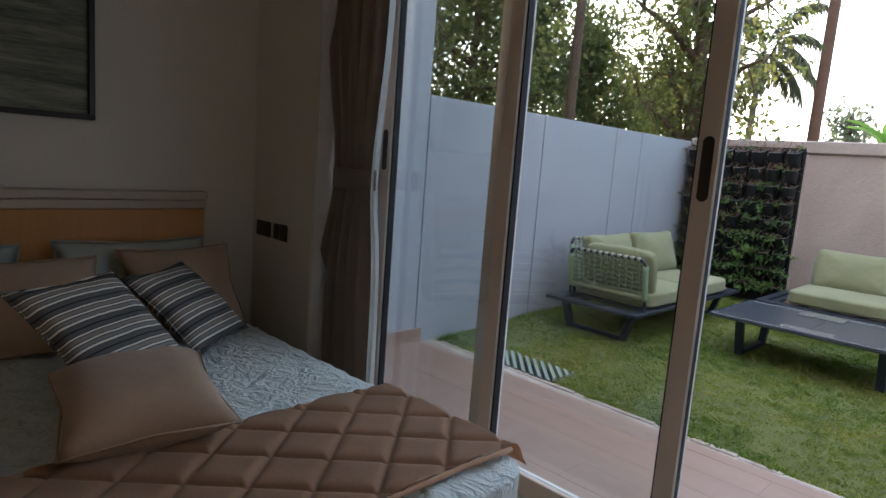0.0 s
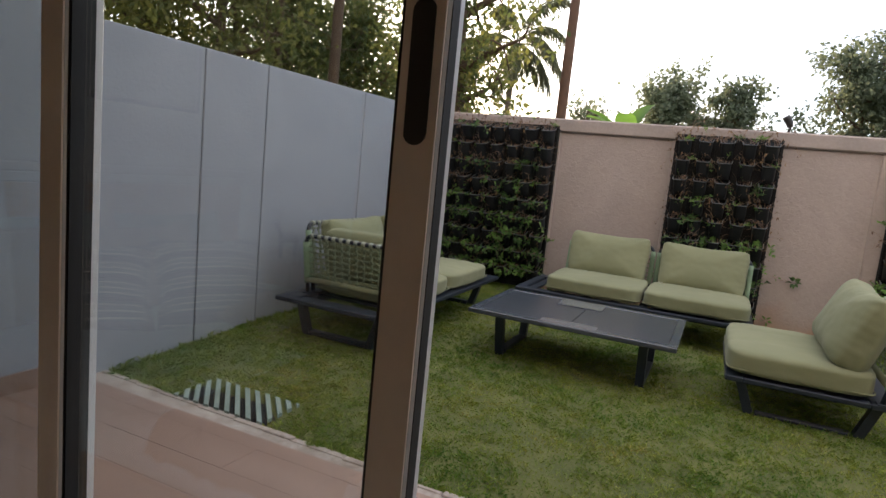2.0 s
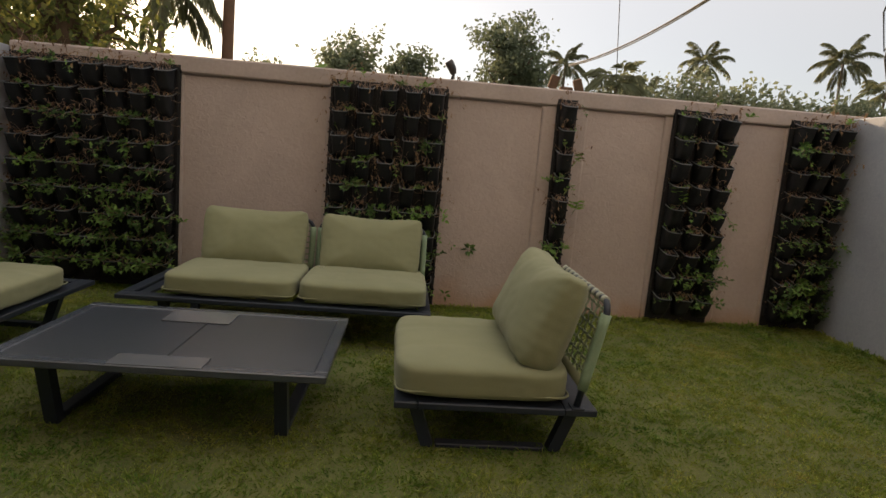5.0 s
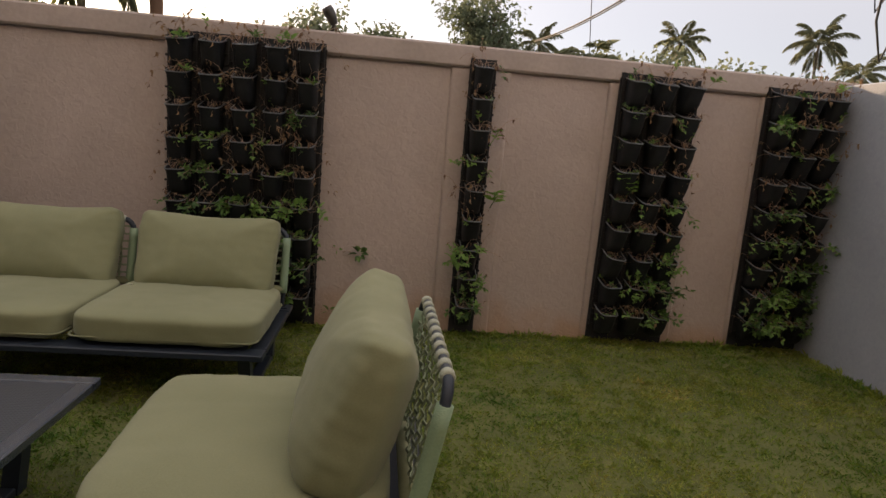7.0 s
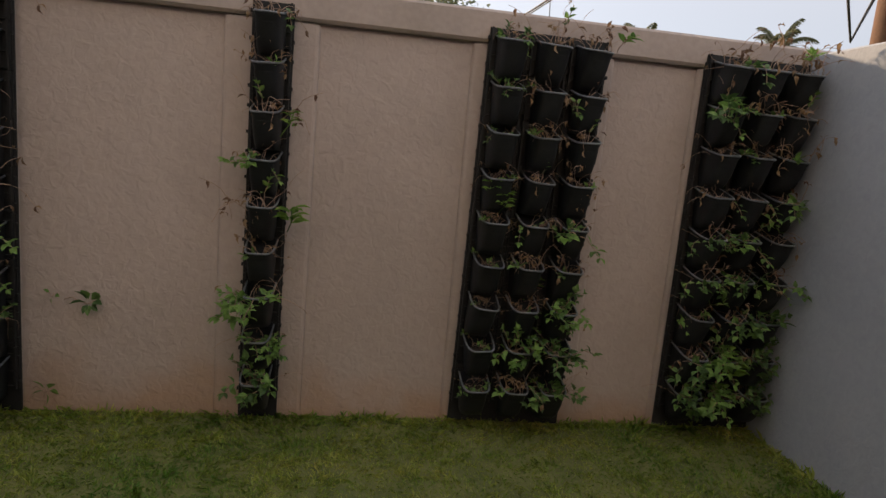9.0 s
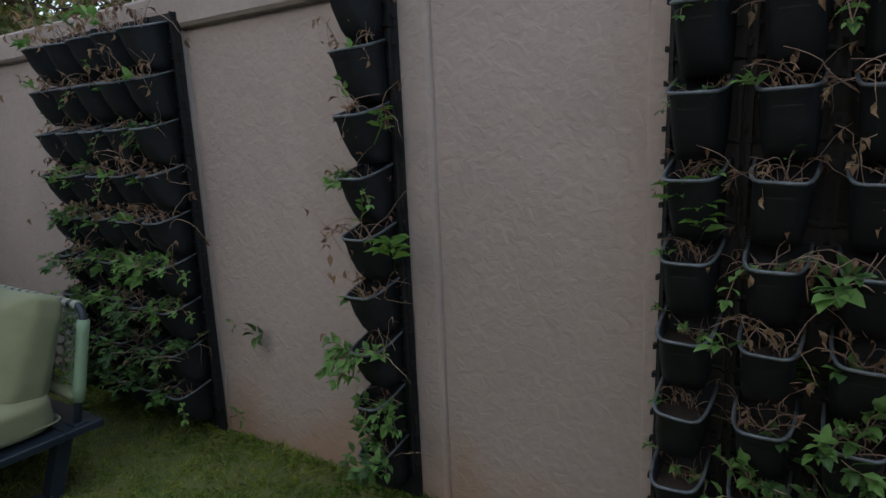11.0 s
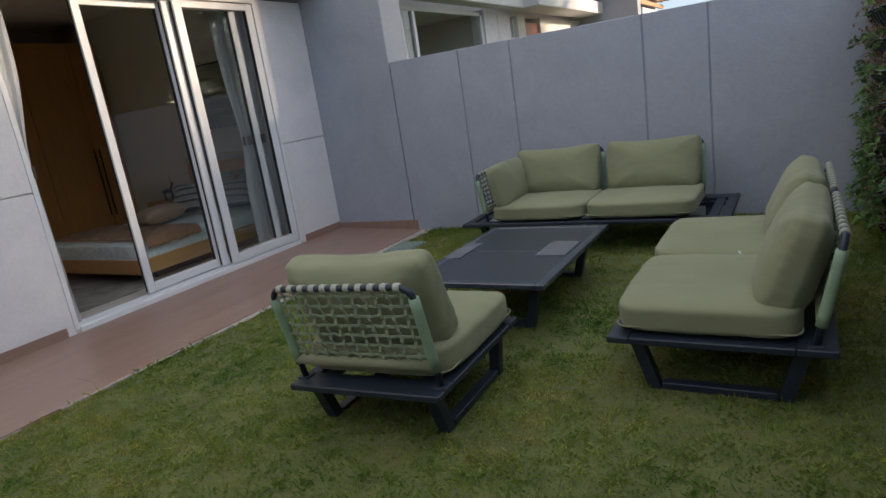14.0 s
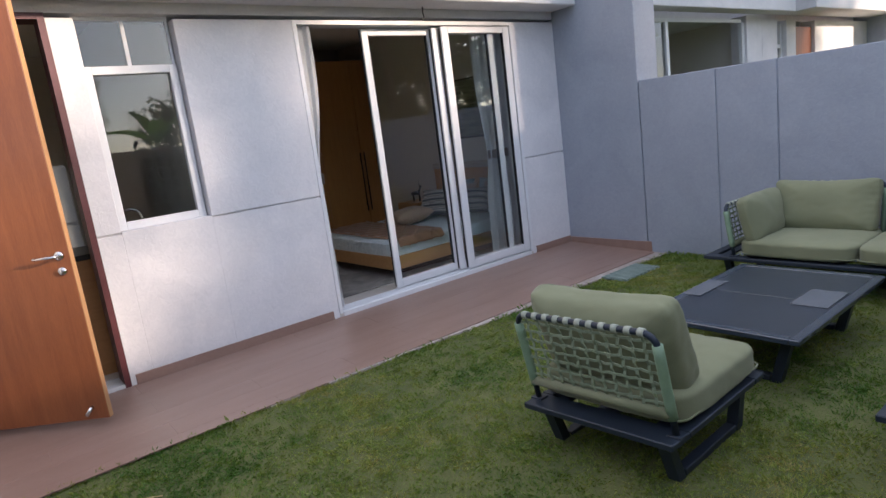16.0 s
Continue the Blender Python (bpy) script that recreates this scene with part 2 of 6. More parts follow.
M["mattress"] = mat("mattress", (0.6, 0.6, 0.58), (0.5, 0.5, 0.48), rough=0.9)
M["rug"] = mat("rug", (0.34, 0.31, 0.27), (0.14, 0.13, 0.12), scale=5, rough=1.0, bump=0.6, bscale=90, distort=0.8)
M["black_frame"] = mat("black_frame", (0.02, 0.018, 0.016), rough=0.4, bump=0.03)
M["dark_plastic"] = mat("dark_plastic", (0.035, 0.032, 0.03), rough=0.4, bump=0.03)
M["white_plastic"] = mat("white_plastic", (0.7, 0.7, 0.68), (0.64, 0.64, 0.62), rough=0.35, bump=0.03)
M["artwork"] = mat("artwork", (0.30, 0.30, 0.22), (0.025, 0.05, 0.04), scale=3.0, rough=0.6, bump=0.4, bscale=18, stretch=(1, 0.7, 9), distort=0.8)
M["grate_green"] = mat("grate_green", (0.30, 0.36, 0.32), (0.2, 0.26, 0.22), scale=9, rough=0.5, bump=0.1)
M["grate_dark"] = mat("grate_dark", (0.012, 0.012, 0.012), rough=0.9, bump=0.0)
M["red_slat"] = mat("red_slat", (0.30, 0.085, 0.045), (0.22, 0.06, 0.035), scale=4, rough=0.5, bump=0.1)
M["straw"] = mat("straw", (0.42, 0.34, 0.14), (0.3, 0.24, 0.1), scale=12, rough=0.8, bump=0.1)


def mud_stain(m, top, colour):
    """Rising damp and mud splashes: an orange-brown stain with a ragged edge low on a wall."""
    nt = m.node_tree
    bs = nt.nodes["Principled BSDF"]
    geo, sep, nz, ma, mr, mx = (nt.nodes.new(k) for k in ("ShaderNodeNewGeometry", "ShaderNodeSeparateXYZ", "ShaderNodeTexNoise", "ShaderNodeMath", "ShaderNodeMapRange", "ShaderNodeMix"))
    nz.inputs["Scale"].default_value, nz.inputs["Detail"].default_value = 4.0, 6
    nt.links.new(geo.outputs["Position"], sep.inputs[0])
    nt.links.new(geo.outputs["Position"], nz.inputs["Vector"])
    ma.operation = "MULTIPLY_ADD"
    ma.inputs[1].default_value = -0.45
    nt.links.new(nz.outputs["Fac"], ma.inputs[0])
    nt.links.new(sep.outputs["Z"], ma.inputs[2])
    mr.inputs[1].default_value, mr.inputs[2].default_value, mr.inputs[3].default_value, mr.inputs[4].default_value = top - 0.3, top - 0.1, 0.65, 0.0
    nt.links.new(ma.outputs[0], mr.inputs[0])
    mx.data_type = "RGBA"
    old = bs.inputs["Base Color"].links[0].from_socket
    nt.links.new(mr.outputs[0], mx.inputs[0])
    nt.links.new(old, mx.inputs[6])
    mx.inputs[7].default_value = (*colour, 1)
    nt.links.new(mx.outputs[2], bs.inputs["Base Color"])


mud_stain(M["pink_stucco"], 0.10, (0.36, 0.22, 0.13))


def weave(m, pitch, depth=0.35):
    """A fine square mesh of threads: two crossed sine reliefs, darker in the holes."""
    nt = m.node_tree
    bs = nt.nodes["Principled BSDF"]
    geo, sep = nt.nodes.new("ShaderNodeNewGeometry"), nt.nodes.new("ShaderNodeSeparateXYZ")
    nt.links.new(geo.outputs["Position"], sep.inputs[0])
    waves = []
    for axis in "XY":
        mul, sn = nt.nodes.new("ShaderNodeMath"), nt.nodes.new("ShaderNodeMath")
        mul.operation, sn.operation = "MULTIPLY", "SINE"
        mul.inputs[1].default_value = 2 * math.pi / pitch
        nt.links.new(sep.outputs[axis], mul.inputs[0])
        nt.links.new(mul.outputs[0], sn.inputs[0])
        waves.append(sn)
    mx, mr, bp, cm = nt.nodes.new("ShaderNodeMath"), nt.nodes.new("ShaderNodeMapRange"), nt.nodes.new("ShaderNodeBump"), nt.nodes.new("ShaderNodeMix")
    mx.operation = "MAXIMUM"
    nt.links.new(waves[0].outputs[0], mx.inputs[0])
    nt.links.new(waves[1].outputs[0], mx.inputs[1])
    mr.inputs[1].default_value, mr.inputs[2].default_value = -0.4, 0.7
    nt.links.new(mx.outputs[0], mr.inputs[0])
    bp.inputs["Strength"].default_value, bp.inputs["Distance"].default_value = depth, 0.0015
    nt.links.new(mr.outputs[0], bp.inputs["Height"])
    nt.links.new(bp.outputs["Normal"], bs.inputs["Normal"])
    cm.data_type = "RGBA"
    nt.links.new(mr.outputs[0], cm.inputs[0])
    cm.inputs[6].default_value = (0.006, 0.008, 0.011, 1)
    nt.links.new(bs.inputs["Base Color"].links[0].from_socket, cm.inputs[7])
    nt.links.new(cm.outputs[2], bs.inputs["Base Color"])


weave(M["sling"], 0.011, 0.2)
GLASS = glass_mat("clear_glass", (0.96, 0.975, 0.97))
DARK_GLASS = glass_mat("tinted_glass", (0.75, 0.77, 0.76))


# ==== helpers for shapes ====
def part(name, bm, material, parent=None, label="", smooth=False):
    """Links a bmesh as one mesh object under a thing or part."""
    me = bpy.data.meshes.new(name)
    bm.normal_update()
    bm.to_mesh(me)
    bm.free()
    me.materials.append(material)
    if smooth:
        me.polygons.foreach_set("use_smooth", [True] * len(me.polygons))
    ob = new(name, me)
    ob.parent = parent
    if label:
        tagged(ob, label)
    return ob


def piece(name, me, parent, m=None, label=""):
    """One more object on a mesh that is shared."""
    ob = new(name, me)
    ob.parent = parent
    if m is not None:
        ob.matrix_basis = m
    if label:
        tagged(ob, label)
    return ob


def thing(name, label, category, group="", kind="", at=None):
    ob = new(name)
    ob.empty_display_size = 0.1
    if at is not None:
        ob.matrix_basis = at
    return tagged(ob, label, category, group, kind)


def structure(ob, label="", category=""):
    return tagged(ob, label, category, kind="structure")


def add_box(bm, x0, x1, y0, y1, z0, z1, bevel=0.0, m=None, seg=1):
    v = [bm.verts.new((x, y, z)) for x in (x0, x1) for y in (y0, y1) for z in (z0, z1)]
    f = [bm.faces.new([v[i] for i in q]) for q in ((0, 1, 3, 2), (4, 6, 7, 5), (0, 4, 5, 1), (2, 3, 7, 6), (0, 2, 6, 4), (1, 5, 7, 3))]
    if bevel:
        edges = list({e for face in f for e in face.edges})
        r = bmesh.ops.bevel(bm, geom=edges, offset=bevel, segments=seg, profile=0.5, affect="EDGES")
        v = list({w for face in r["faces"] for w in face.verts} | {w for w in v if w.is_valid})
    if m is not None:
        bmesh.ops.transform(bm, matrix=m, verts=v)
    return bm


def box(x0, x1, y0, y1, z0, z1, bevel=0.0, m=None, seg=1):
    return add_box(bmesh.new(), x0, x1, y0, y1, z0, z1, bevel, m, seg)


def add_tube(bm, pts, radius, sides=8, closed=False, flat=1.0):
    """A tube along points; radius a number or one for each point."""
    pts = [Vector(p) for p in pts]
    n = len(pts)
    rad = radius if isinstance(radius, (list, tuple)) else [radius] * n
    rings, last = [], None
    for i, p in enumerate(pts):
        a, b = (pts[i - 1], pts[(i + 1) % n]) if closed else (pts[max(i - 1, 0)], pts[min(i + 1, n - 1)])
        d = (b - a).normalized()
        side = last if last is not None else (Vector((0, 0, 1)) if abs(d.z) < 0.9 else Vector((1, 0, 0)))
        u = side - d * side.dot(d)
        u = u.normalized() if u.length > 1e-5 else d.orthogonal().normalized()
        last = u
        w = d.cross(u)
        rings.append([bm.verts.new(p + (u * math.cos(k) * flat + w * math.sin(k)) * rad[i]) for k in (2 * math.pi * s / sides for s in range(sides))])
    for i in range(n if closed else n - 1):
        r0, r1 = rings[i], rings[(i + 1) % n]
        for s in range(sides):
            bm.faces.new((r0[s], r0[(s + 1) % sides], r1[(s + 1) % sides], r1[s]))
    if not closed:
        bm.faces.new(rings[0][::-1])
        bm.faces.new(rings[-1])
    return bm


def tube(pts, radius, sides=8, closed=False, flat=1.0):
    return add_tube(bmesh.new(), pts, radius, sides, closed, flat)


def cushion(sx, sy, sz, puff=0.25, power=5.0, cuts=9, wrinkle=0.004, seed=0):
    """A padded block of that size round the origin, with rounded edges, a domed face and slight creases."""
    bm = bmesh.new()
    bmesh.ops.create_cube(bm, size=2.0)
    bmesh.ops.subdivide_edges(bm, edges=bm.edges[:], cuts=cuts, use_grid_fill=True)
    for v in bm.verts:
        x, y, z = v.co
        n = (abs(x) ** power + abs(y) ** power + abs(z) ** power) ** (1 / power)
        q = Vector((x, y, z)) / n
        dome = 1 - puff * (max(abs(q.x), abs(q.y)) ** 2.5)
        p = Vector((q.x * sx / 2, q.y * sy / 2, q.z * sz / 2 * dome))
        w = noise.noise(Vector((p.x * 9 + seed, p.y * 9, p.z * 9))) + 0.6 * noise.noise(Vector((p.x * 26, p.y * 26 + seed, p.z * 26)))
        v.co = p + q.normalized() * w * wrinkle
    return bm


def leaf_mesh(name, pos, way, size, material, ratio=0.45, fold=0.25, seed=0, droop=0.0):
    """Many folded leaves in one mesh: base points, directions and lengths as arrays."""
    rng = np.random.default_rng(seed)
    n = len(pos)
    way = way / np.maximum(np.linalg.norm(way, axis=1, keepdims=True), 1e-6)
    side = np.cross(way, rng.normal(size=(n, 3)))
    side /= np.maximum(np.linalg.norm(side, axis=1, keepdims=True), 1e-6)
    up = np.cross(side, way)
    s = np.asarray(size).reshape(-1, 1) * np.ones((n, 1))
    tip = pos + way * s
    tip[:, 2:] -= droop * s
    mid = pos + way * s * 0.5
    left, right = mid + side * s * ratio / 2 + up * s * fold * 0.3, mid - side * s * ratio / 2 + up * s * fold * 0.3
    verts = np.stack([pos, left, tip, right], 1).reshape(-1, 3)
    b = np.arange(n)[:, None] * 4
    faces = np.concatenate([b + [0, 2, 1], b + [0, 3, 2]], 1).reshape(-1, 3)
    me = bpy.data.meshes.new(name)
    me.vertices.add(len(verts))
    me.vertices.foreach_set("co", verts.ravel().astype(np.float32))
    me.loops.add(faces.size)
    me.loops.foreach_set("vertex_index", faces.ravel().astype(np.int32))
    me.polygons.add(len(faces))
    me.polygons.foreach_set("loop_start", np.arange(0, faces.size, 3, dtype=np.int32))
    me.update(calc_edges=True)
    me.materials.append(material)
    return me


def oval_leaves(name, pos, way, size, material, ratio=0.45, seed=0, droop=0.15):
    """Small pointed oval leaves, creased along the midrib."""
    rng = np.random.default_rng(seed)
    verts, faces = [], []
    for p, w, s in zip(pos, way, size):
        p, w = Vector(p), Vector(w).normalized()
        side = w.cross(Vector((0, 0, 1)) + Vector(rng.normal(size=3) * 0.35)).normalized()
        up = side.cross(w)
        b = len(verts)
        for k, h, z in ((0, 0, 0), (0.36, 0, 0.02), (0.7, 0, -droop * 0.35), (1, 0, -droop), (0.36, 0.5, 0.1), (0.7, 0.36, 0.05), (0.36, -0.5, 0.1), (0.7, -0.36, 0.05)):
            verts.append(p + w * s * k + side * s * ratio * h + up * s * z)
        faces += [(b, b + 1, b + 4), (b + 1, b + 2, b + 5, b + 4), (b + 2, b + 3, b + 5), (b, b + 6, b + 1), (b + 6, b + 7, b + 2, b + 1), (b + 7, b + 3, b + 2)]
    me = bpy.data.meshes.new(name)
    me.from_pydata([tuple(v) for v in verts], [], faces)
    me.materials.append(material)
    return me


def prism(outline, axis, a, b):
    """A flat outline (pairs) swept along an axis from a to b."""
    bm = bmesh.new()

    def at(p, v):
        return {"x": (v, p[0], p[1]), "y": (p[0], v, p[1]), "z": (p[0], p[1], v)}[axis]

    r0, r1 = [bm.verts.new(at(p, a)) for p in outline], [bm.verts.new(at(p, b)) for p in outline]
    bm.faces.new(r0)
    bm.faces.new(r1[::-1])
    for i in range(len(outline)):
        j = (i + 1) % len(outline)
        bm.faces.new((r0[j], r0[i], r1[i], r1[j]))
    bmesh.ops.recalc_face_normals(bm, faces=bm.faces[:])
    return bm



# ==== ground and boundary walls ====
WALL_Y, LEFT_X, RIGHT_X, FACE_Y, IN_Y = 7.13, -2.485, 3.83, 1.92, 1.62
DOOR_L, DOOR_R, DOOR_T = -1.83, 0.66, 2.47


def lawn_z(x, y):
    """The lawn dips a little towards the terrace."""
    return -0.065 * min(1.0, max(0.0, (4.4 - y) / 1.3)) if y > 1 else -0.065


def build_ground():
    xs = [-400, -60, -12] + [LEFT_X - 0.3 + i * 0.25 for i in range(28)] + [12, 60, 400]
    ys = [-400, -60, -8, 2.0] + [2.9 + i * 0.22 for i in range(20)] + [7.4, 14, 60, 500]
    bm = bmesh.new()
    grid = [[bm.verts.new((x, y, (lawn_z(x, y) + 0.008 * noise.noise((x * 2.3, y * 2.3, 0)) if 2.5 < y < 7.4 and -3 < x < 5 else (-0.065 if y < 7.4 else 0.0)))) for y in ys] for x in xs]
    for i in range(len(xs) - 1):
        for j in range(len(ys) - 1):
            bm.faces.new((grid[i][j], grid[i + 1][j], grid[i + 1][j + 1], grid[i][j + 1]))
    return structure(part("ground", bm, M["lawn"], smooth=True), "short green and yellowing lawn ground", "ground")


ground = build_ground()

# left boundary wall: plaster panels with vertical recessed joints
wall_left = structure(thing("wall_left", "grey plastered boundary wall with vertical joints", "wall"))
joints = [2.94, 3.73, 4.26, 5.43, 5.93, 7.3]
part("core", box(LEFT_X - 0.17, LEFT_X - 0.012, 2.94, 7.33, -0.3, 1.69), M["grey_plaster"], wall_left)
for a, b in zip(joints, joints[1:]):
    part("panel", box(LEFT_X - 0.015, LEFT_X, a + 0.006, b - 0.006, -0.3, 1.70, 0.004), M["grey_plaster"], wall_left)
    part("panel_top", box(LEFT_X - 0.18, LEFT_X - 0.016, a, b - 0.002, 1.691, 1.702), M["grey_plaster"], wall_left)
wall_fin = structure(part("wall_fin", box(-2.86, LEFT_X + 0.003, 1.0, 2.935, -0.3, 6.2, 0.006), M["grey_plaster"]), "tall grey plastered party wall beside the terrace", "wall")

wall_right = structure(part("wall_right", box(RIGHT_X, RIGHT_X + 0.18, 1.0, 7.4, -0.3, 1.71, 0.008), M["grey_plaster"]), "grey plastered boundary wall", "wall")

# back wall with recessed bays, pilasters and coping
wall_back = structure(thing("wall_back", "pinkish beige stuccoed garden wall with coping", "wall"))
part("core", box(LEFT_X - 0.1, RIGHT_X + 0.3, WALL_Y + 0.02, WALL_Y + 0.2, -0.3, 1.62), M["pink_stucco"], wall_back)
for a, b in ((LEFT_X, -1.28), (-1.279, -0.2), (0.66, 1.42), (1.75, 2.38), (2.95, 3.35)):
    part("bay", box(a, b, WALL_Y, WALL_Y + 0.019, -0.3, 1.60), M["pink_stucco"], wall_back)
for a, b in ((-1.30, -1.258), (-0.215, 0.675), (1.405, 1.765), (2.365, 2.965), (3.335, RIGHT_X)):
    part("pilaster", box(a, b, WALL_Y - 0.02, WALL_Y + 0.0195, -0.3, 1.612, 0.017, seg=3), M["pink_stucco"], wall_back)
part("coping", box(LEFT_X + 0.002, RIGHT_X + 0.3, WALL_Y - 0.035, WALL_Y + 0.215, 1.613, 1.74, 0.012), M["coping"], wall_back)

# ==== terrace ====
terrace = structure(thing("terrace", "brown tiled terrace with a rough edge", "terrace"))


def terrace_edge(x):
    return 3.14 - (x - LEFT_X) * 0.0323


part("bed", prism([(LEFT_X, FACE_Y - 0.1), (RIGHT_X, FACE_Y - 0.1), (RIGHT_X, terrace_edge(RIGHT_X) - 0.012), (LEFT_X, terrace_edge(LEFT_X) - 0.012)], "z", -0.3, -0.052), M["edge_concrete"], terrace)
bm = bmesh.new()
px = LEFT_X
while px < RIGHT_X:
    nx = min(px + random.uniform(0.12, 0.3), RIGHT_X)
    add_box(bm, px, nx - 0.003, terrace_edge(px) - 0.02, terrace_edge(px) + random.uniform(0.0, 0.018), -0.1, -0.046 + random.uniform(-0.004, 0.002), 0.004)
    px = nx
part("edge", bm, M["edge_concrete"], terrace)
part("bed_slope", prism([(FACE_Y - 0.02, -0.06), (FACE_Y - 0.02, -0.003), (2.93, -0.047), (2.93, -0.06)], "x", LEFT_X + 0.001, RIGHT_X - 0.001), M["terrace_tile"], terrace)

# skirting of the same tile along the house and the fin wall
for a, b in ((0.72, 2.31), (LEFT_X + 0.012, DOOR_L - 0.05)):
    structure(part("baseboard", box(a, b, FACE_Y + 0.001, FACE_Y + 0.013, -0.04, 0.075, 0.002), M["terrace_tile"]), "brown tile skirting along the house", "skirting")
structure(part("baseboard", box(LEFT_X + 0.004, LEFT_X + 0.015, FACE_Y + 0.014, 2.99, -0.08, 0.06, 0.002, pose(0, 0, 0)), M["terrace_tile"]), "brown tile skirting along the party wall", "skirting")

# ==== house ====
H0, H1 = -0.3, 6.2


def wall_block(name, x0, x1, y0, y1, z0, z1, m, label):
    return structure(part(name, box(x0, x1, y0, y1, z0, z1), m), label, "wall")


GROOVE = 1.06
wall_front = structure(thing("wall_front", "pale grey plastered house front with a groove", "wall"))


def front(x0, x1, z0, z1):
    """A piece of the house front; a groove is left at the height of the sill line."""
    if z0 < GROOVE - 0.1 and z1 > GROOVE + 0.1:
        part("render_coat", box(x0, x1, FACE_Y - 0.02, FACE_Y, z0, GROOVE - 0.006, 0.002), M["pale_plaster"], wall_front)
        part("render_coat", box(x0, x1, FACE_Y - 0.02, FACE_Y, GROOVE + 0.006, z1, 0.002), M["pale_plaster"], wall_front)
    else:
        part("render_coat", box(x0, x1, FACE_Y - 0.02, FACE_Y, z0, z1, 0.002), M["pale_plaster"], wall_front)
    part("masonry", box(x0, x1, IN_Y + 0.012, FACE_Y - 0.021, z0, z1), M["pale_plaster"], wall_front)
    part("inner_coat", box(x0, x1, IN_Y, IN_Y + 0.011, z0, z1), M["inner_paint"], wall_front)


WIN_L, WIN_R, WIN_B, WIN_T, ENT_L, ENT_R, ENT_T = 1.57, 2.19, 1.07, 2.50, 2.345, 3.25, 2.50
front(LEFT_X, DOOR_L, H0, DOOR_T)
front(DOOR_R, WIN_L, H0, DOOR_T)
front(WIN_L, WIN_R, H0, WIN_B)
front(WIN_R, ENT_L, H0, DOOR_T)
front(ENT_R, RIGHT_X + 0.2, H0, DOOR_T)
front(LEFT_X, RIGHT_X + 0.2, DOOR_T + 0.03, H1)
structure(part("canopy", box(LEFT_X + 0.004, RIGHT_X + 0.4, FACE_Y + 0.001, 2.26, 2.575, 2.80, 0.01), M["pale_plaster"]), "projecting concrete canopy slab over the doors", "canopy")
wall_block("wall_party", -2.62, -2.40, -2.5, IN_Y - 0.001, H0, 3.1, M["inner_paint"], "beige painted bedroom wall")
wall_block("wall_bedroom_side", 1.45, 1.57, -2.5, IN_Y - 0.001, H0, 3.1, M["inner_paint"], "beige painted bedroom wall")
wall_block("wall_bedroom_back", -2.62, 4.2, -2.62, -2.501, H0, 3.1, M["inner_paint"], "beige painted bedroom wall")
wall_block("wall_kitchen_side", RIGHT_X, RIGHT_X + 0.2, -2.5, 0.999, H0, 3.1, M["inner_paint"], "beige painted kitchen wall")
structure(part("floor", box(-2.4, RIGHT_X, -2.5, FACE_Y - 0.2, -0.2, 0.035), M["inner_tile"]), "polished beige tiled floor", "floor")
structure(part("ceiling", box(-2.6, RIGHT_X + 0.2, -2.5, IN_Y - 0.002, 2.95, 3.05), M["ceiling_paint"]), "white painted ceiling", "ceiling")
structure(part("roof", box(-2.86, RIGHT_X + 0.4, -9, FACE_Y - 0.03, 6.0, 6.2), M["pale_plaster"]), "flat concrete roof", "roof")
structure(part("threshold", box(DOOR_L, DOOR_R, IN_Y, FACE_Y - 0.002, -0.1, 0.03), M["inner_tile"]), "tiled threshold of the sliding door", "threshold")


hook = thing("cable_hook", "small dark hook with a cable end under the canopy", "hook", at=pose(-0.62, 2.0, 2.577))
part("stem", tube([(0, 0, 0), (0.004, 0, -0.05), (-0.006, 0, -0.09), (0.012, 0, -0.12), (0.02, 0, -0.10)], 0.006, 6), M["dark_plastic"], hook, "", True)


# ==== sliding door ====
def leaf(x0, x1, y, handle_side=0, ratio=0.075):
    """One sliding leaf: two stiles, two rails, glass and gaskets."""
    lf = structure(thing("sliding_leaf", "white aluminium sliding glass door leaf", "sliding door"))
    z0, z1, d = 0.062, DOOR_T - 0.045, 0.022
    for a, b in ((x0, x0 + ratio), (x1 - ratio, x1)):
        part("stile", box(a, b, y - d, y + d, z0, z1, 0.003), M["white_alu"], lf)
        for e in (a, b):
            part("brush_seal", box(e - 0.0012, e + 0.0012, y - d + 0.004, y + 0.004, z0 + 0.01, z1 - 0.01), M["gasket"], lf)
        part("stile_inside", box(a + 0.004, b - 0.004, y - d - 0.004, y - d - 0.0005, z0, z1), M["shaded_alu"], lf)
    for a, b in ((z0, z0 + 0.075), (z1 - 0.06, z1)):
        part("rail", box(x0 + ratio, x1 - ratio, y, y + d - 0.001, a, b, 0.003), M["white_alu"], lf)
        part("rail_inside", box(x0 + ratio, x1 - ratio, y - d - 0.003, y - 0.001, a, b, 0.003), M["shaded_alu"], lf)
    for a in (x0 + ratio, x1 - ratio - 0.006):
        part("gasket", box(a, a + 0.006, y - d + 0.006, y + d - 0.006, z0 + 0.07, z1 - 0.06), M["gasket"], lf)
    g = part("pane", box(x0 + ratio - 0.004, x1 - ratio + 0.004, y - 0.003, y + 0.001, z0 + 0.06, z1 - 0.05), GLASS, lf, "clear glass")
    g.visible_shadow = False
    if handle_side:
        hx = x1 - ratio / 2 if handle_side > 0 else x0 + ratio / 2
        pts = [(hx + 0.017 * math.cos(a), 1.29 + (0.075 if math.sin(a) > 0 else -0.075) + 0.017 * math.sin(a)) for a in [i * math.pi / 8 for i in range(17)][:-1]]
        part("pull_handle", prism(pts, "y", y - d - 0.006, y - d - 0.002), M["dark_plastic"], lf, "dark recessed oval pull handle")
    return lf


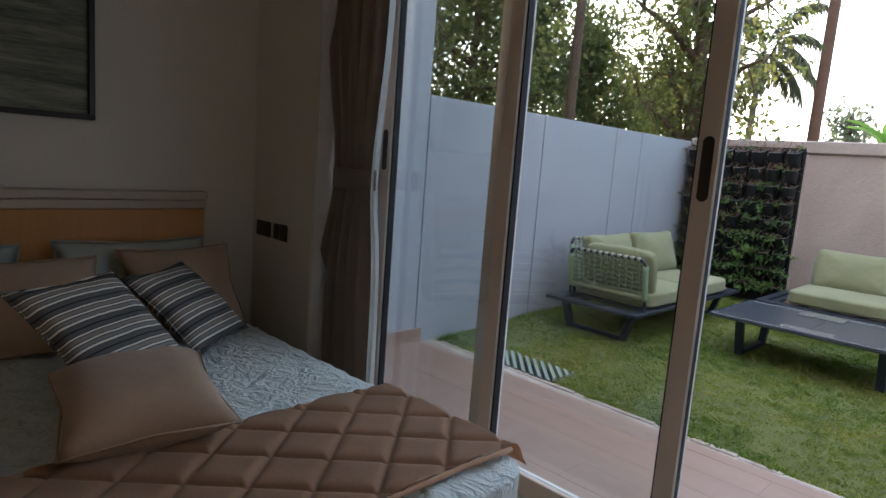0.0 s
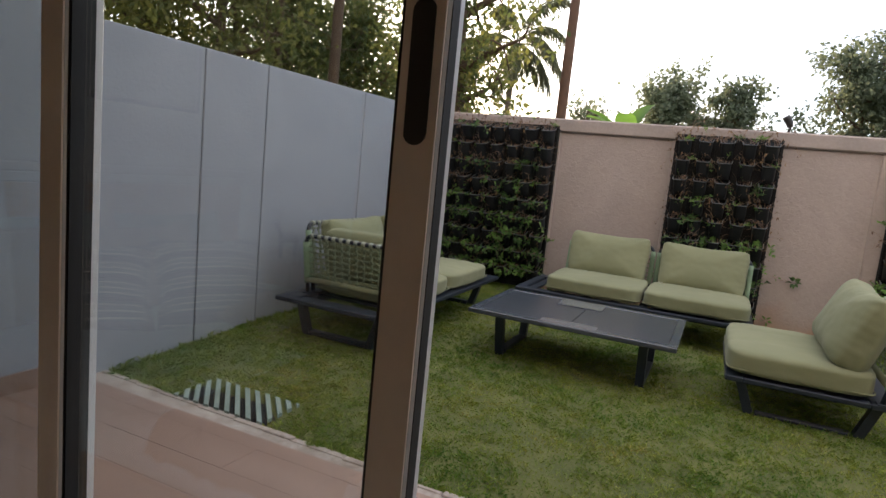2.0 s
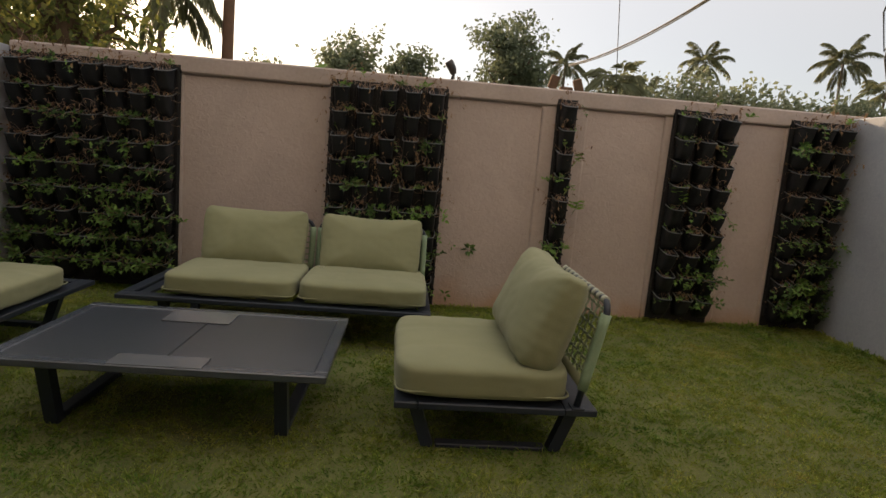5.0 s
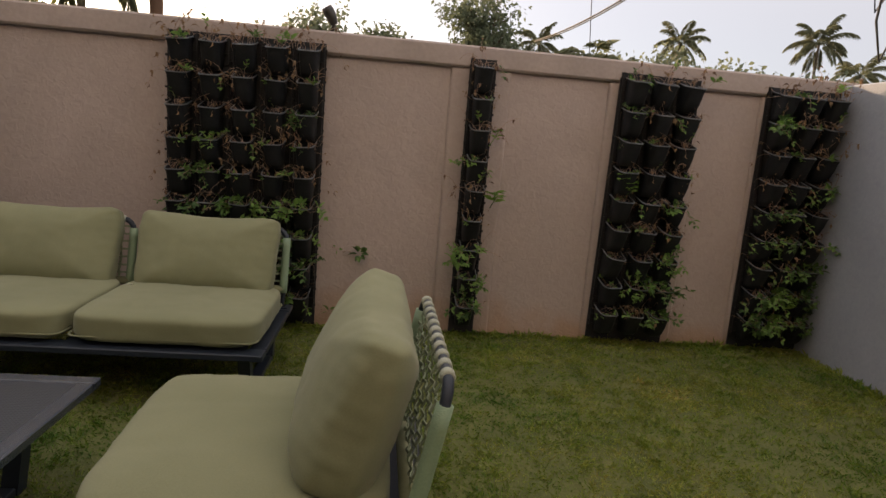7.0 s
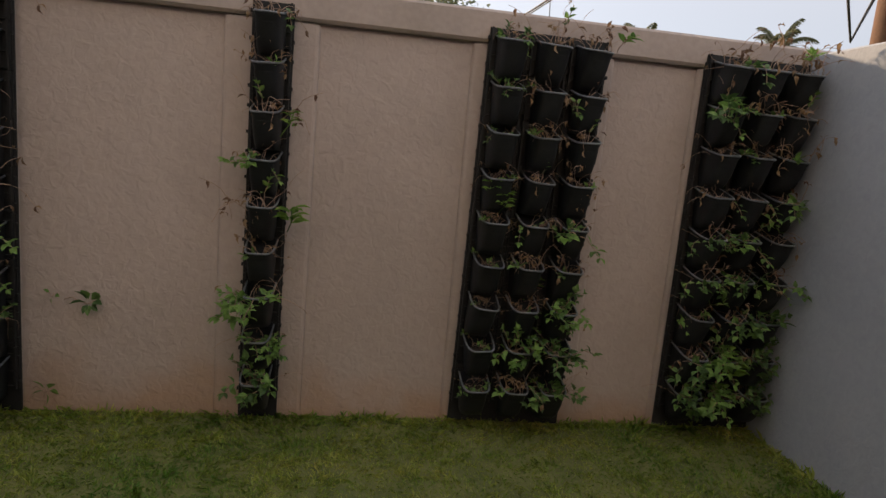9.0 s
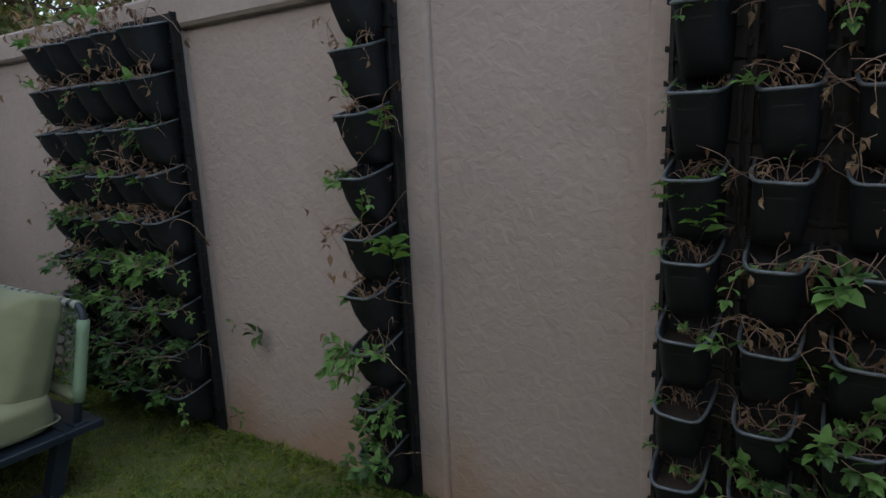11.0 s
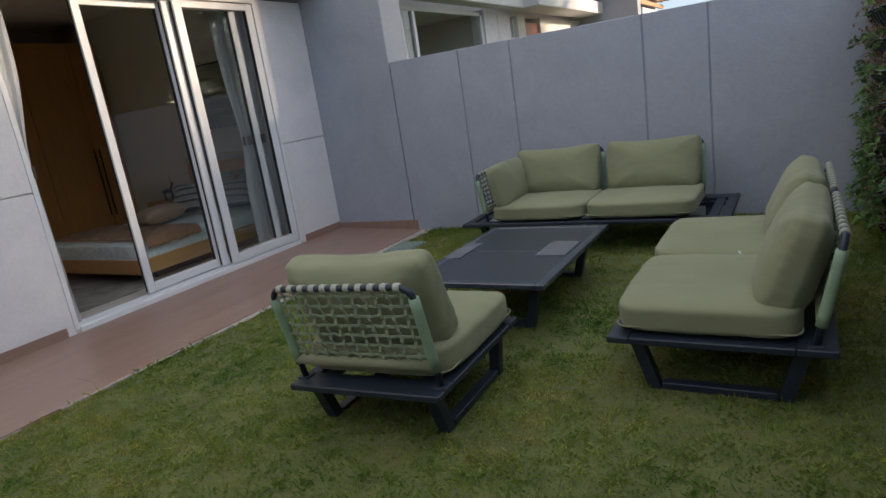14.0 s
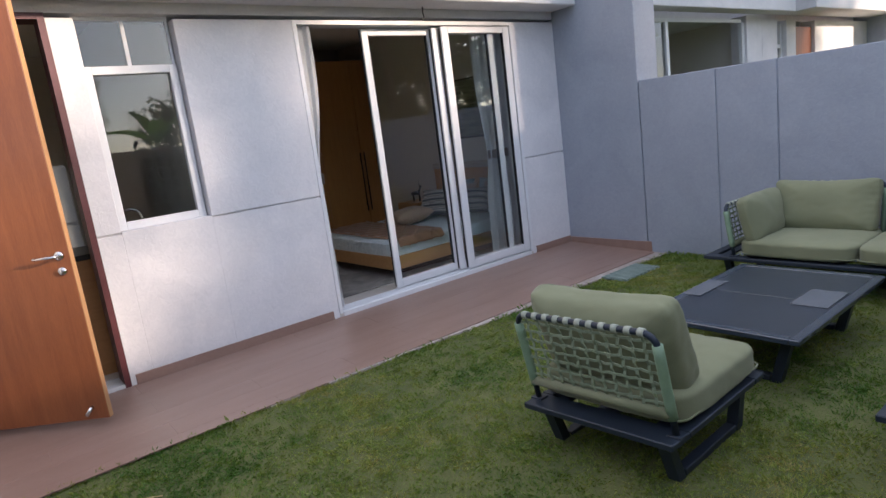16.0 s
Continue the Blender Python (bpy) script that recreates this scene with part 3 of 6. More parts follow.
door_frame = structure(thing("door_frame", "white aluminium frame of the sliding door", "door frame"))
for a, b in ((DOOR_L, DOOR_L + 0.035), (DOOR_R - 0.035, DOOR_R)):
    part("jamb", box(a, b, 1.76, FACE_Y + 0.006, 0.03, DOOR_T), M["white_alu"], door_frame)
part("head", box(DOOR_L + 0.035, DOOR_R - 0.035, 1.76, FACE_Y + 0.005, DOOR_T - 0.035, DOOR_T), M["white_alu"], door_frame)
part("sill_track", box(DOOR_L + 0.035, DOOR_R - 0.035, 1.76, FACE_Y + 0.012, 0.0, 0.042, 0.003), M["white_alu"], door_frame)
for y in (1.79, 1.84, 1.885):
    part("rail", box(DOOR_L + 0.035, DOOR_R - 0.035, y - 0.004, y + 0.004, 0.042, 0.056), M["white_alu"], door_frame)
leaf(-0.84, -0.042, 1.798, 1, 0.066)
leaf(-1.79, -0.88, 1.892, 0, 0.085)
leaf(-1.60, -0.80, 1.845, -1, 0.075)


# ==== kitchen window and entrance ====
def kitchen_window():
    w = structure(thing("window_1", "white framed window with two small top lights", "window"))
    y = FACE_Y - 0.11
    x0, x1, mid = WIN_L + 0.012, WIN_R - 0.002, 2.175
    fr = 0.055
    for a, b, c, d in ((x0, x0 + fr, WIN_B, mid), (x1 - fr, x1, WIN_B, mid), (x0 + fr, x1 - fr, WIN_B, WIN_B + fr), (x0 + fr, x1 - fr, mid - fr, mid)):
        part("window_frame", box(a, b, y - 0.02, y + 0.04, c, d, 0.003), M["white_alu"], w)
    for a, b in ((x0, x0 + 0.02), (x1 - 0.02, x1), ((x0 + x1) / 2 - 0.013, (x0 + x1) / 2 + 0.013)):
        part("top_frame", box(a, b, y - 0.01, y + 0.02, mid + 0.002, WIN_T - 0.03, 0.002), M["white_alu"], w)
    part("top_frame", box(x0, x1, y - 0.01, y + 0.02, WIN_T - 0.028, WIN_T, 0.002), M["white_alu"], w)
    part("pane", box(x0 + fr - 0.004, x1 - fr + 0.004, y, y + 0.004, WIN_B + fr - 0.004, mid - fr + 0.004), DARK_GLASS, w)
    part("pane", box(x0 + 0.018, x1 - 0.018, y + 0.006, y + 0.01, mid + 0.004, WIN_T - 0.03), DARK_GLASS, w)
    return w


kitchen_window()
ent = structure(thing("door_frame", "dark red painted entrance door frame", "door frame"))
part("jamb", box(ENT_L, ENT_L + 0.04, 1.76, FACE_Y + 0.004, 0.0, ENT_T), M["maroon"], ent)
part("jamb", box(ENT_R - 0.04, ENT_R, 1.76, FACE_Y + 0.004, 0.0, ENT_T), M["maroon"], ent)
part("head", box(ENT_L + 0.04, ENT_R - 0.04, 1.76, FACE_Y + 0.003, ENT_T - 0.04, ENT_T), M["maroon"], ent)
structure(part("door_step", box(ENT_L, ENT_R, IN_Y, FACE_Y - 0.001, -0.1, 0.028), M["white_plastic"]), "pale stone door step", "step")


def entrance_door():
    ang = math.degrees(math.atan2(2.45 - 1.94, 2.585 - 3.20))
    d = structure(thing("door_1", "reddish brown wooden door standing open", "door", at=pose(3.20, 1.94, 0.0, 0, 0, ang)))
    part("door_leaf", box(0.0, 0.81, -0.02, 0.018, 0.035, 2.46, 0.003), M["door_wood"], d)
    part("edge_band", box(0.8105, 0.814, -0.019, 0.017, 0.036, 2.459), M["door_edge"], d)
    for s in (-1, 1):
        o = -0.02 if s < 0 else 0.018
        bm = bmesh.new()
        add_tube(bm, [(0.755, o, 1.05), (0.755, o + s * 0.012, 1.05)], 0.026, 16)
        add_tube(bm, [(0.755, o + s * 0.012, 1.05), (0.755, o + s * 0.045, 1.05), (0.745, o + s * 0.052, 1.05), (0.63, o + s * 0.052, 1.05)], 0.009, 10)
        part("door_handle", bm, M["chrome"], d, "polished steel lever handle", True)
        part("lock_rose", tube([(0.755, o, 0.96), (0.755, o + s * 0.014, 0.96)], 0.024, 16), M["chrome"], d, "round steel lock plate", True)
    bm = bmesh.new()
    add_tube(bm, [(0.72, -0.02, 0.11), (0.72, -0.035, 0.11), (0.70, -0.06, 0.075)], 0.012, 10)
    part("door_stop", bm, M["chrome"], d, "steel foot stop", True)
    return d


entrance_door()

# ==== garden furniture ====
def slatted_base(w, d, z_top, parent, legs=True):
    """A platform frame with boards, front along -y, centre at the origin, on two sled legs."""
    hx, hy = w / 2, d / 2
    for a, b, c, e in ((-hx, hx, -hy, -hy + 0.09), (-hx, hx, hy - 0.13, hy), (-hx, -hx + 0.07, -hy + 0.091, hy - 0.131), (hx - 0.07, hx, -hy + 0.091, hy - 0.131)):
        part("platform_board", box(a, b, c, e, z_top - 0.028, z_top, 0.004), M["slate_metal"], parent)
    n = max(3, int(w / 0.2))
    for i in range(n):
        x = -hx + 0.12 + (w - 0.24) * i / (n - 1)
        part("slat", box(x - 0.03, x + 0.03, -hy + 0.091, hy - 0.131, z_top - 0.024, z_top - 0.008), M["slate_metal"], parent)
    part("under_rail", box(-hx + 0.09, hx - 0.09, -hy + 0.10, -hy + 0.14, z_top - 0.055, z_top - 0.029), M["slate_metal"], parent)
    part("under_rail", box(-hx + 0.09, hx - 0.09, hy - 0.17, hy - 0.13, z_top - 0.055, z_top - 0.029), M["slate_metal"], parent)
    return parent


def sled_leg(parent, x, y0, y1, z_top, t=0.05, lean=0.07):
    """A flat-bar sled: two slanted legs and a ground bar along y."""
    h = t / 2
    for ya, yb in ((y0, y0 + lean), (y1, y1 - lean)):
        s = 1 if yb > ya else -1
        part("leg", prism([(ya, z_top), (ya + s * t, z_top), (yb + s * t, 0.0), (yb, 0.0)], "x", x - h, x + h), M["slate_metal"], parent)
    part("ground_bar", box(x - h, x + h, y0 + lean + t + 0.002, y1 - lean - t - 0.002, 0.001, 0.032, 0.003), M["slate_metal"], parent)


def ribbon(line, half_w, half_t):
    """A flat strap along points, with fixed width and thickness directions."""
    bm = bmesh.new()
    rings = [[bm.verts.new(p + half_w * a + half_t * b) for a, b in ((-1, -1), (1, -1), (1, 1), (-1, 1))] for p in line]
    for r0, r1 in zip(rings, rings[1:]):
        for k in range(4):
            bm.faces.new((r0[k], r0[(k + 1) % 4], r1[(k + 1) % 4], r1[k]))
    bm.faces.new(rings[0][::-1])
    bm.faces.new(rings[-1])
    bmesh.ops.recalc_face_normals(bm, faces=bm.faces[:])
    return bm


def woven_back(parent, w, y, z0, z1, lean, name="back_frame", m=None):
    """An upright tube frame with a woven strap panel, leaning back by lean metres, in the plane near y."""
    m = m or Matrix.Identity(4)
    hx, r = w / 2, 0.055

    def P(x, z, o=0.0):
        k = (z - z0) / (z1 - z0)
        return m @ Vector((x, y + lean * k + o, z))

    pts = [P(-hx, z0)] + [P(-hx, z0 + (z1 - r - z0) * i / 4) for i in range(1, 5)]
    pts += [P(-hx + r - r * math.cos(a), z1 - r + r * math.sin(a)) for a in (0.4, 0.8, 1.2)]
    pts += [P(-hx + r + (w - 2 * r) * i / 6, z1) for i in range(7)]
    pts += [P(hx - r + r * math.cos(a), z1 - r + r * math.sin(a)) for a in (1.2, 0.8, 0.4)]
    pts += [P(hx, z0 + (z1 - r - z0) * i / 4) for i in range(4, -1, -1)]
    fr = part(name, tube(pts, 0.0135, 10), M["slate_metal"], parent, "dark metal tube frame", True)
    zl = z0 + 0.105
    part("lower_rail", tube([P(-hx, zl - 0.012), P(0, zl - 0.012), P(hx, zl - 0.012)], 0.021, 12), M["cushion"], fr, "fabric-wrapped lower rail", True)
    for sx in (-hx, hx):
        part("side_wrap", tube([P(sx, zl - 0.03 + (z1 - r * 0.8 - zl + 0.03) * i / 6) for i in range(7)], 0.0205, 12), M["side_wrap"], fr, "green strap wound round the tube", True)
        c = P(sx, z0)
        part("foot_plate", box(c.x - 0.03, c.x + 0.03, c.y - 0.026, c.y + 0.026, c.z - 0.001, c.z + 0.007, 0.002), M["slate_metal"], fr)
    nv, nh = 11, 7
    top = z1 + 0.002
    across, thick = (m.to_3x3() @ Vector((1, 0, 0))) * 0.0062, (m.to_3x3() @ Vector((0, 1, 0))) * 0.002
    along = m.to_3x3() @ Vector((1, 0, 0))
    for i in range(nv):
        x = -hx + 0.055 + (w - 0.11) * i / (nv - 1)
        sway = 0.003 * math.sin(i * 2.3)
        line = [P(x + sway * math.sin(k), zl + (top - zl) * k / (2 * nh), 0.004 * (1 if (k + i) % 2 else -1)) for k in range(2 * nh + 1)]
        part("strap", ribbon(line, across, thick), M["strap"], fr)
        c = P(x, z1)
        part("wrap_ring", tube([c - along * 0.0135, c - along * 0.011, c + along * 0.011, c + along * 0.0135], [0.0145, 0.0175, 0.0175, 0.0145], 12), M["rope_wrap"], fr, "pale strap loop round the top tube", True)
    for j in range(nh):
        z = zl + 0.03 + (z1 - 0.035 - zl - 0.03) * j / (nh - 1)
        line = [P(-hx + w * k / (2 * nv), z + 0.002 * math.sin(k * 1.7 + j), 0.004 * (1 if (k + j) % 2 else -1)) for k in range(2 * nv + 1)]
        part("strap", ribbon(line, Vector((0, 0, 0.005)), thick), M["strap"], fr)
    return fr


def channels(bm, w, deep):
    """Two stitched channels across the faces of a cushion."""
    for v in bm.verts:
        u = abs(v.co.x) / (w / 2)
        v.co.z -= math.copysign(deep * math.exp(-(((u - 0.34) / 0.035) ** 2)), v.co.z)


def seat_cushion(parent, w, d, h, m, seed, name="seat_cushion"):
    bm = cushion(w, d, h, 0.16, 7.0, 29, 0.0035, seed)
    channels(bm, w, 0.003)
    ob = part(name, bm, M["cushion"], parent, "sage green cushion", True)
    ob.matrix_basis = m
    hx, hy, z = w / 2 * 0.985, d / 2 * 0.985, -h * 0.22
    c = 0.05
    loop = []
    for sx, sy, a0 in ((1, 1, 0), (-1, 1, 90), (-1, -1, 180), (1, -1, 270)):
        loop += [(sx * (hx - c) + c * math.cos(radians(a0 + a)), sy * (hy - c) + c * math.sin(radians(a0 + a)), z) for a in (0, 30, 60, 90)]
    part("piping", tube(loop, 0.0045, 5, closed=True), M["cushion"], ob, "", True)
    return ob


def back_cushion(parent, w, h, t, m, seed):
    """A plump upright cushion: w wide, h high, t thick, in its own x and y, thickness along z."""
    bm = cushion(w, h, t * 1.2, 0.42, 5.0, 31, 0.0045, seed)
    for v in bm.verts:
        u, k = v.co.x / (w / 2), v.co.y / (h / 2)
        v.co.z *= 1 - 0.16 * k
        v.co.y -= math.copysign((0.034 if k > 0 else 0.014) * k * k * (1 - u * u), k)
        v.co.x -= math.copysign(0.016 * u * u * (1 - k * k), u)
        v.co.x *= 1 + 0.022 * k
        near = max(0.0, abs(u) - 0.66) / 0.34 * max(0.0, abs(k) - 0.66) / 0.34
        pleat = 0.007 * near * math.sin(24 * (u - k)) + 0.003 * max(0.0, abs(u) - 0.7) * math.sin(30 * k + seed)
        v.co.z += pleat
        v.co.x += math.copysign(0.026 * near, u) + pleat
        v.co.y += math.copysign(0.026 * near, k)
        v.co.z *= 1 - 0.3 * near
    channels(bm, w, 0.003)
    ob = part("back_cushion", bm, M["cushion"], parent, "plump sage green back cushion", True)
    ob.matrix_basis = m
    return ob


TOP = 0.25


def lounge_chair(at):
    """A seat for one; it faces -y in its own space."""
    c = thing("lounge_chair", "low armless garden chair with sage cushions and woven strap back", "chair", "garden lounge set", at=at)
    z = 0.228
    slatted_base(0.735, 0.80, z, c)
    for x in (-0.285, 0.285):
        sled_leg(c, x, -0.345, 0.345, z - 0.03)
    seat_cushion(c, 0.725, 0.70, 0.165, pose(0, -0.055, z + 0.077), 1)
    woven_back(c, 0.68, 0.32, z, z + 0.43, 0.08)
    back_cushion(c, 0.72, 0.44, 0.22, pose(0, 0.205, z + 0.325, 71, 0, 0), 2)
    return c


def back_sofa(at):
    c = thing("garden_sofa", "low two-seat garden sofa with sage cushions on a dark slatted platform", "sofa", "garden lounge set", at=at)
    w, d = 1.78, 0.81
    slatted_base(w, d, TOP, c)
    for x in (-0.66, 0.80):
        sled_leg(c, x, -0.33, 0.33, TOP - 0.03)
    for i, x in enumerate((-0.345, 0.425)):
        seat_cushion(c, 0.755, 0.68, 0.15, pose(x + 0.06, -0.04, TOP + 0.07), 5 + i)
        woven_back(c, 0.72, 0.335, TOP, TOP + 0.40, 0.085, m=pose(x + 0.06, 0, 0))
        back_cushion(c, 0.70, 0.43, 0.19, pose(x + 0.06, 0.275, TOP + 0.275, 70, 0, 1.5 - 3 * i), 8 + i)
    part("care_tag", box(-0.018, 0.018, -0.0006, 0.0006, 0.0, 0.012, 0, pose(0.19, 0.05, TOP + 0.15, 60, 0, 12)), M["white_plastic"], c, "small white fabric care tag")
    return c


def corner_sofa(at):
    """In its own space the back is at +y, the arm at -x and the bare end of the platform at +x."""
    c = thing("corner_sofa", "low two-seat garden sofa with one woven arm and sage cushions", "sofa", "garden lounge set", at=at)
    w, d = 2.02, 0.80
    slatted_base(w, d, TOP, c)
    for x in (-0.86, 0.80):
        sled_leg(c, x, -0.33, 0.33, TOP - 0.03)
    for i, x in enumerate((-0.375, 0.40)):
        seat_cushion(c, 0.77, 0.70, 0.15, pose(x, -0.035, TOP + 0.07), 11 + i)
        woven_back(c, 0.72, 0.305, TOP, TOP + 0.45, 0.085, m=pose(x, 0, 0))
        back_cushion(c, 0.735, 0.43, 0.19, pose(x + 0.01, 0.23, TOP + 0.30, 75, 0, 2 - 4 * i), 14 + i)
    woven_back(c, 0.66, 0.0, TOP, TOP + 0.39, 0.06, "arm_frame", pose(-0.79, -0.02, 0, 0, 0, 90))
    ob = part("arm_cushion", cushion(0.60, 0.36, 0.19, 0.58, 7, 15, 0.008, 17), M["cushion"], c, "plump sage green arm cushion", True)
    ob.matrix_basis = pose(-0.695, -0.06, TOP + 0.27, 0, 0, 0) @ pose(0, 0, 0, 78, 0, 90)
    return c


lounge_chair(pose(0.828, 5.016, -0.006, 0, 2.0, -88.7))
back_sofa(pose(-0.275, 6.25, 0.0))
corner_sofa(pose(-1.81, 5.13, 0.0, 0, 0, 90))


def coffee_table(at):
    t = thing("coffee_table", "low dark slate garden table with two pale glass insets", "table", "garden lounge set", at=at)
    w, d, z = 1.245, 0.845, 0.31
    hx, hy = w / 2, d / 2
    for a, b, c, e in ((-hx, hx, -hy, -hy + 0.05), (-hx, hx, hy - 0.05, hy), (-hx, -hx + 0.05, -hy + 0.051, hy - 0.051), (hx - 0.05, hx, -hy + 0.051, hy - 0.051)):
        part("top_frame", box(a, b, c, e, z - 0.03, z, 0.004), M["slate_top"], t)
    part("sling_panel", box(-hx + 0.051, -0.002, -hy + 0.051, hy - 0.051, z - 0.02, z - 0.004, 0.002), M["sling"], t)
    part("sling_panel", box(0.002, hx - 0.051, -hy + 0.051, hy - 0.051, z - 0.02, z - 0.004, 0.002), M["sling"], t)
    part("glass_inset", box(-0.17, 0.17, -hy + 0.006, -hy + 0.125, z - 0.003, z + 0.003, 0.001), M["table_glass"], t, "pale smoked glass inset")
    part("glass_inset", box(-0.205, 0.10, hy - 0.245, hy - 0.06, z - 0.0035, z + 0.0025, 0.001), M["table_glass"], t, "pale smoked glass inset")
    for x in (-0.44, 0.44):
        sled_leg(t, x, -0.34, 0.34, z - 0.03)
    return t


coffee_table(pose(-0.442, 5.0, 0.0))


# drain grate in the corner of the lawn
def clipped(poly, axis, limit, sign):
    """The part of a flat outline on one side of a line across an axis."""
    out = []
    for p, q in zip(poly, poly[1:] + poly[:1]):
        a, b = sign * (limit - p[axis]), sign * (limit - q[axis])
        if a >= 0:
            out.append(p)
        if a * b < 0:
            k = a / (a - b)
            out.append((p[0] + (q[0] - p[0]) * k, p[1] + (q[1] - p[1]) * k))
    return out


def drain_grate():
    """A rectangular grate with parallel diagonal flat bars."""
    g = thing("drain_grate", "pale green barred drain grate set in the grass", "grate", at=pose(-1.69, 3.255, -0.045))
    hx, hy, slant = 0.27, 0.135, 0.25
    part("shaft", box(-hx, hx, -hy, hy, -0.05, -0.012), M["grate_dark"], g)
    c = -hx
    while c < hx + slant:
        pts = [(c, -hy), (c + 0.03, -hy), (c + 0.03 - slant, hy), (c - slant, hy)]
        pts = clipped(clipped(pts, 0, hx, 1), 0, -hx, -1)
        if len(pts) > 2:
            part("bar", prism(pts, "z", -0.008, 0.010), M["grate_green"], g)
        c += 0.064
    return g


drain_grate()

# ==== vertical garden ====
ROW_TOP, ROW_STEP, ROWS_N = 1.60, 0.1735, 9
PANEL_Y = WALL_Y - 0.055


def pot_mesh():
    """A pocket planter: level lip, dished sides, tapering to a narrow foot; back at y = 0, front towards -y."""
    bm = bmesh.new()
    levels = ((0.0, 0.148, 0.059), (-0.012, 0.144, 0.057), (-0.018, 0.138, 0.0545), (-0.06, 0.122, 0.053), (-0.11, 0.09, 0.050), (-0.138, 0.062, 0.046))
    rings = []
    n = 14
    for z, d, hw in levels:
        ring = []
        for i in range(n + 1):
            a = math.pi * i / n
            sx = math.copysign(abs(math.cos(a)) ** 0.45, math.cos(a))
            sy = abs(math.sin(a)) ** 0.55
            y = -d * sy
            lift = 0.034 * (1 - min(1.0, sy * 1.02)) ** 1.2 if z > -0.03 else 0.0
            ring.append(bm.verts.new((sx * hw, y, z + lift)))
        rings.append(ring)
    for r0, r1 in zip(rings, rings[1:]):
        for i in range(n):
            bm.faces.new((r0[i], r0[i + 1], r1[i + 1], r1[i]))
        bm.faces.new((r0[n], r0[0], r1[0], r1[n]))
    bm.faces.new(rings[-1])
    inner = []
    for v in rings[0]:
        inner.append(bm.verts.new((v.co.x * 0.9, v.co.y * 0.92 - 0.003, v.co.z - 0.001)))
    low = [bm.verts.new((v.co.x * 0.95, v.co.y * 0.95, -0.035)) for v in inner]
    for i in range(n):
        bm.faces.new((rings[0][i + 1], rings[0][i], inner[i], inner[i + 1]))
        bm.faces.new((inner[i + 1], inner[i], low[i], low[i + 1]))
    bm.faces.new((inner[0], inner[n], low[n], low[0]))
    bmesh.ops.recalc_face_normals(bm, faces=bm.faces[:])
    me = bpy.data.meshes.new("pot")
    bm.to_mesh(me)
    bm.free()
    me.materials.append(M["pot"])
    me.polygons.foreach_set("use_smooth", [True] * len(me.polygons))
    return me


def half_ring(hw, d, z, r, n=14):
    pts = []
    for i in range(n + 1):
        a = math.pi * i / n
        sy = abs(math.sin(a)) ** 0.55
        pts.append((math.copysign(abs(math.cos(a)) ** 0.45, math.cos(a)) * hw, -d * sy, z + 0.034 * (1 - min(1.0, sy * 1.02)) ** 1.2))
    return tube(pts, r, 5)


def mesh_of(name, bm, material, smooth=True):
    me = bpy.data.meshes.new(name)
    bm.to_mesh(me)
    bm.free()
    me.materials.append(material)
    me.polygons.foreach_set("use_smooth", [smooth] * len(me.polygons))
    return me


POT = pot_mesh()
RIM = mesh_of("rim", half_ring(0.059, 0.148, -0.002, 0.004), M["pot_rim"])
bm = bmesh.new()
bmesh.ops.create_grid(bm, x_segments=6, y_segments=5, size=0.5)
for v in bm.verts:
    v.co = Vector((v.co.x * 0.105 * (1 - 0.3 * max(0, -v.co.y)), -0.055 + v.co.y * 0.1, -0.026 + 0.012 * noise.noise(v.co * 7)))
SOIL = mesh_of("soil", bm, M["soil"])


def lattice_mesh():
    """One module of the backing, moulded in one piece: a plate with raised uprights, cross ribs, thin bars and side lugs."""
    def level(x, z):
        if abs(x) > 0.083:
            return 0.002 if -0.06 < z < -0.048 or 0.04 < z < 0.052 else None
        if 0.070 < abs(x) < 0.078:
            return 0.0
        if any(k < z < k + 0.008 for k in (-0.08, -0.02, 0.05)) and abs(x) < 0.07:
            return 0.004
        if any(abs(x - k) < 0.003 for k in (-0.04, 0.0, 0.04)) and -0.07 < z < 0.05:
            return 0.006
        return 0.016

    xs = sorted({s * k for s in (-1, 1) for k in (0.09, 0.083, 0.078, 0.070, 0.043, 0.037, 0.003)})
    zs = (-0.085, -0.08, -0.072, -0.07, -0.06, -0.048, -0.02, -0.012, 0.04, 0.05, 0.052, 0.058, 0.085)
    bm = bmesh.new()
    cell = {}
    for i in range(len(xs) - 1):
        for j in range(len(zs) - 1):
            cell[i, j] = level((xs[i] + xs[i + 1]) / 2, (zs[j] + zs[j + 1]) / 2)
    for (i, j), y in cell.items():
        if y is None:
            continue
        x0, x1, z0, z1 = xs[i], xs[i + 1], zs[j], zs[j + 1]
        bm.faces.new([bm.verts.new(v) for v in ((x0, y, z0), (x1, y, z0), (x1, y, z1), (x0, y, z1))])
        for n, a, b in (((i + 1, j), (x1, z0), (x1, z1)), ((i, j + 1), (x1, z1), (x0, z1)), ((i - 1, j), (x0, z1), (x0, z0)), ((i, j - 1), (x0, z0), (x1, z0))):
            o = cell.get(n)
            o = 0.022 if o is None else o
            if o > y:
                bm.faces.new([bm.verts.new(v) for v in ((a[0], y, a[1]), (a[0], o, a[1]), (b[0], o, b[1]), (b[0], y, b[1]))])
    bmesh.ops.remove_doubles(bm, verts=bm.verts[:], dist=0.0001)
    bmesh.ops.recalc_face_normals(bm, faces=bm.faces[:])
    return mesh_of("backing_module", bm, M["pot_back"], False)


LATTICE = lattice_mesh()


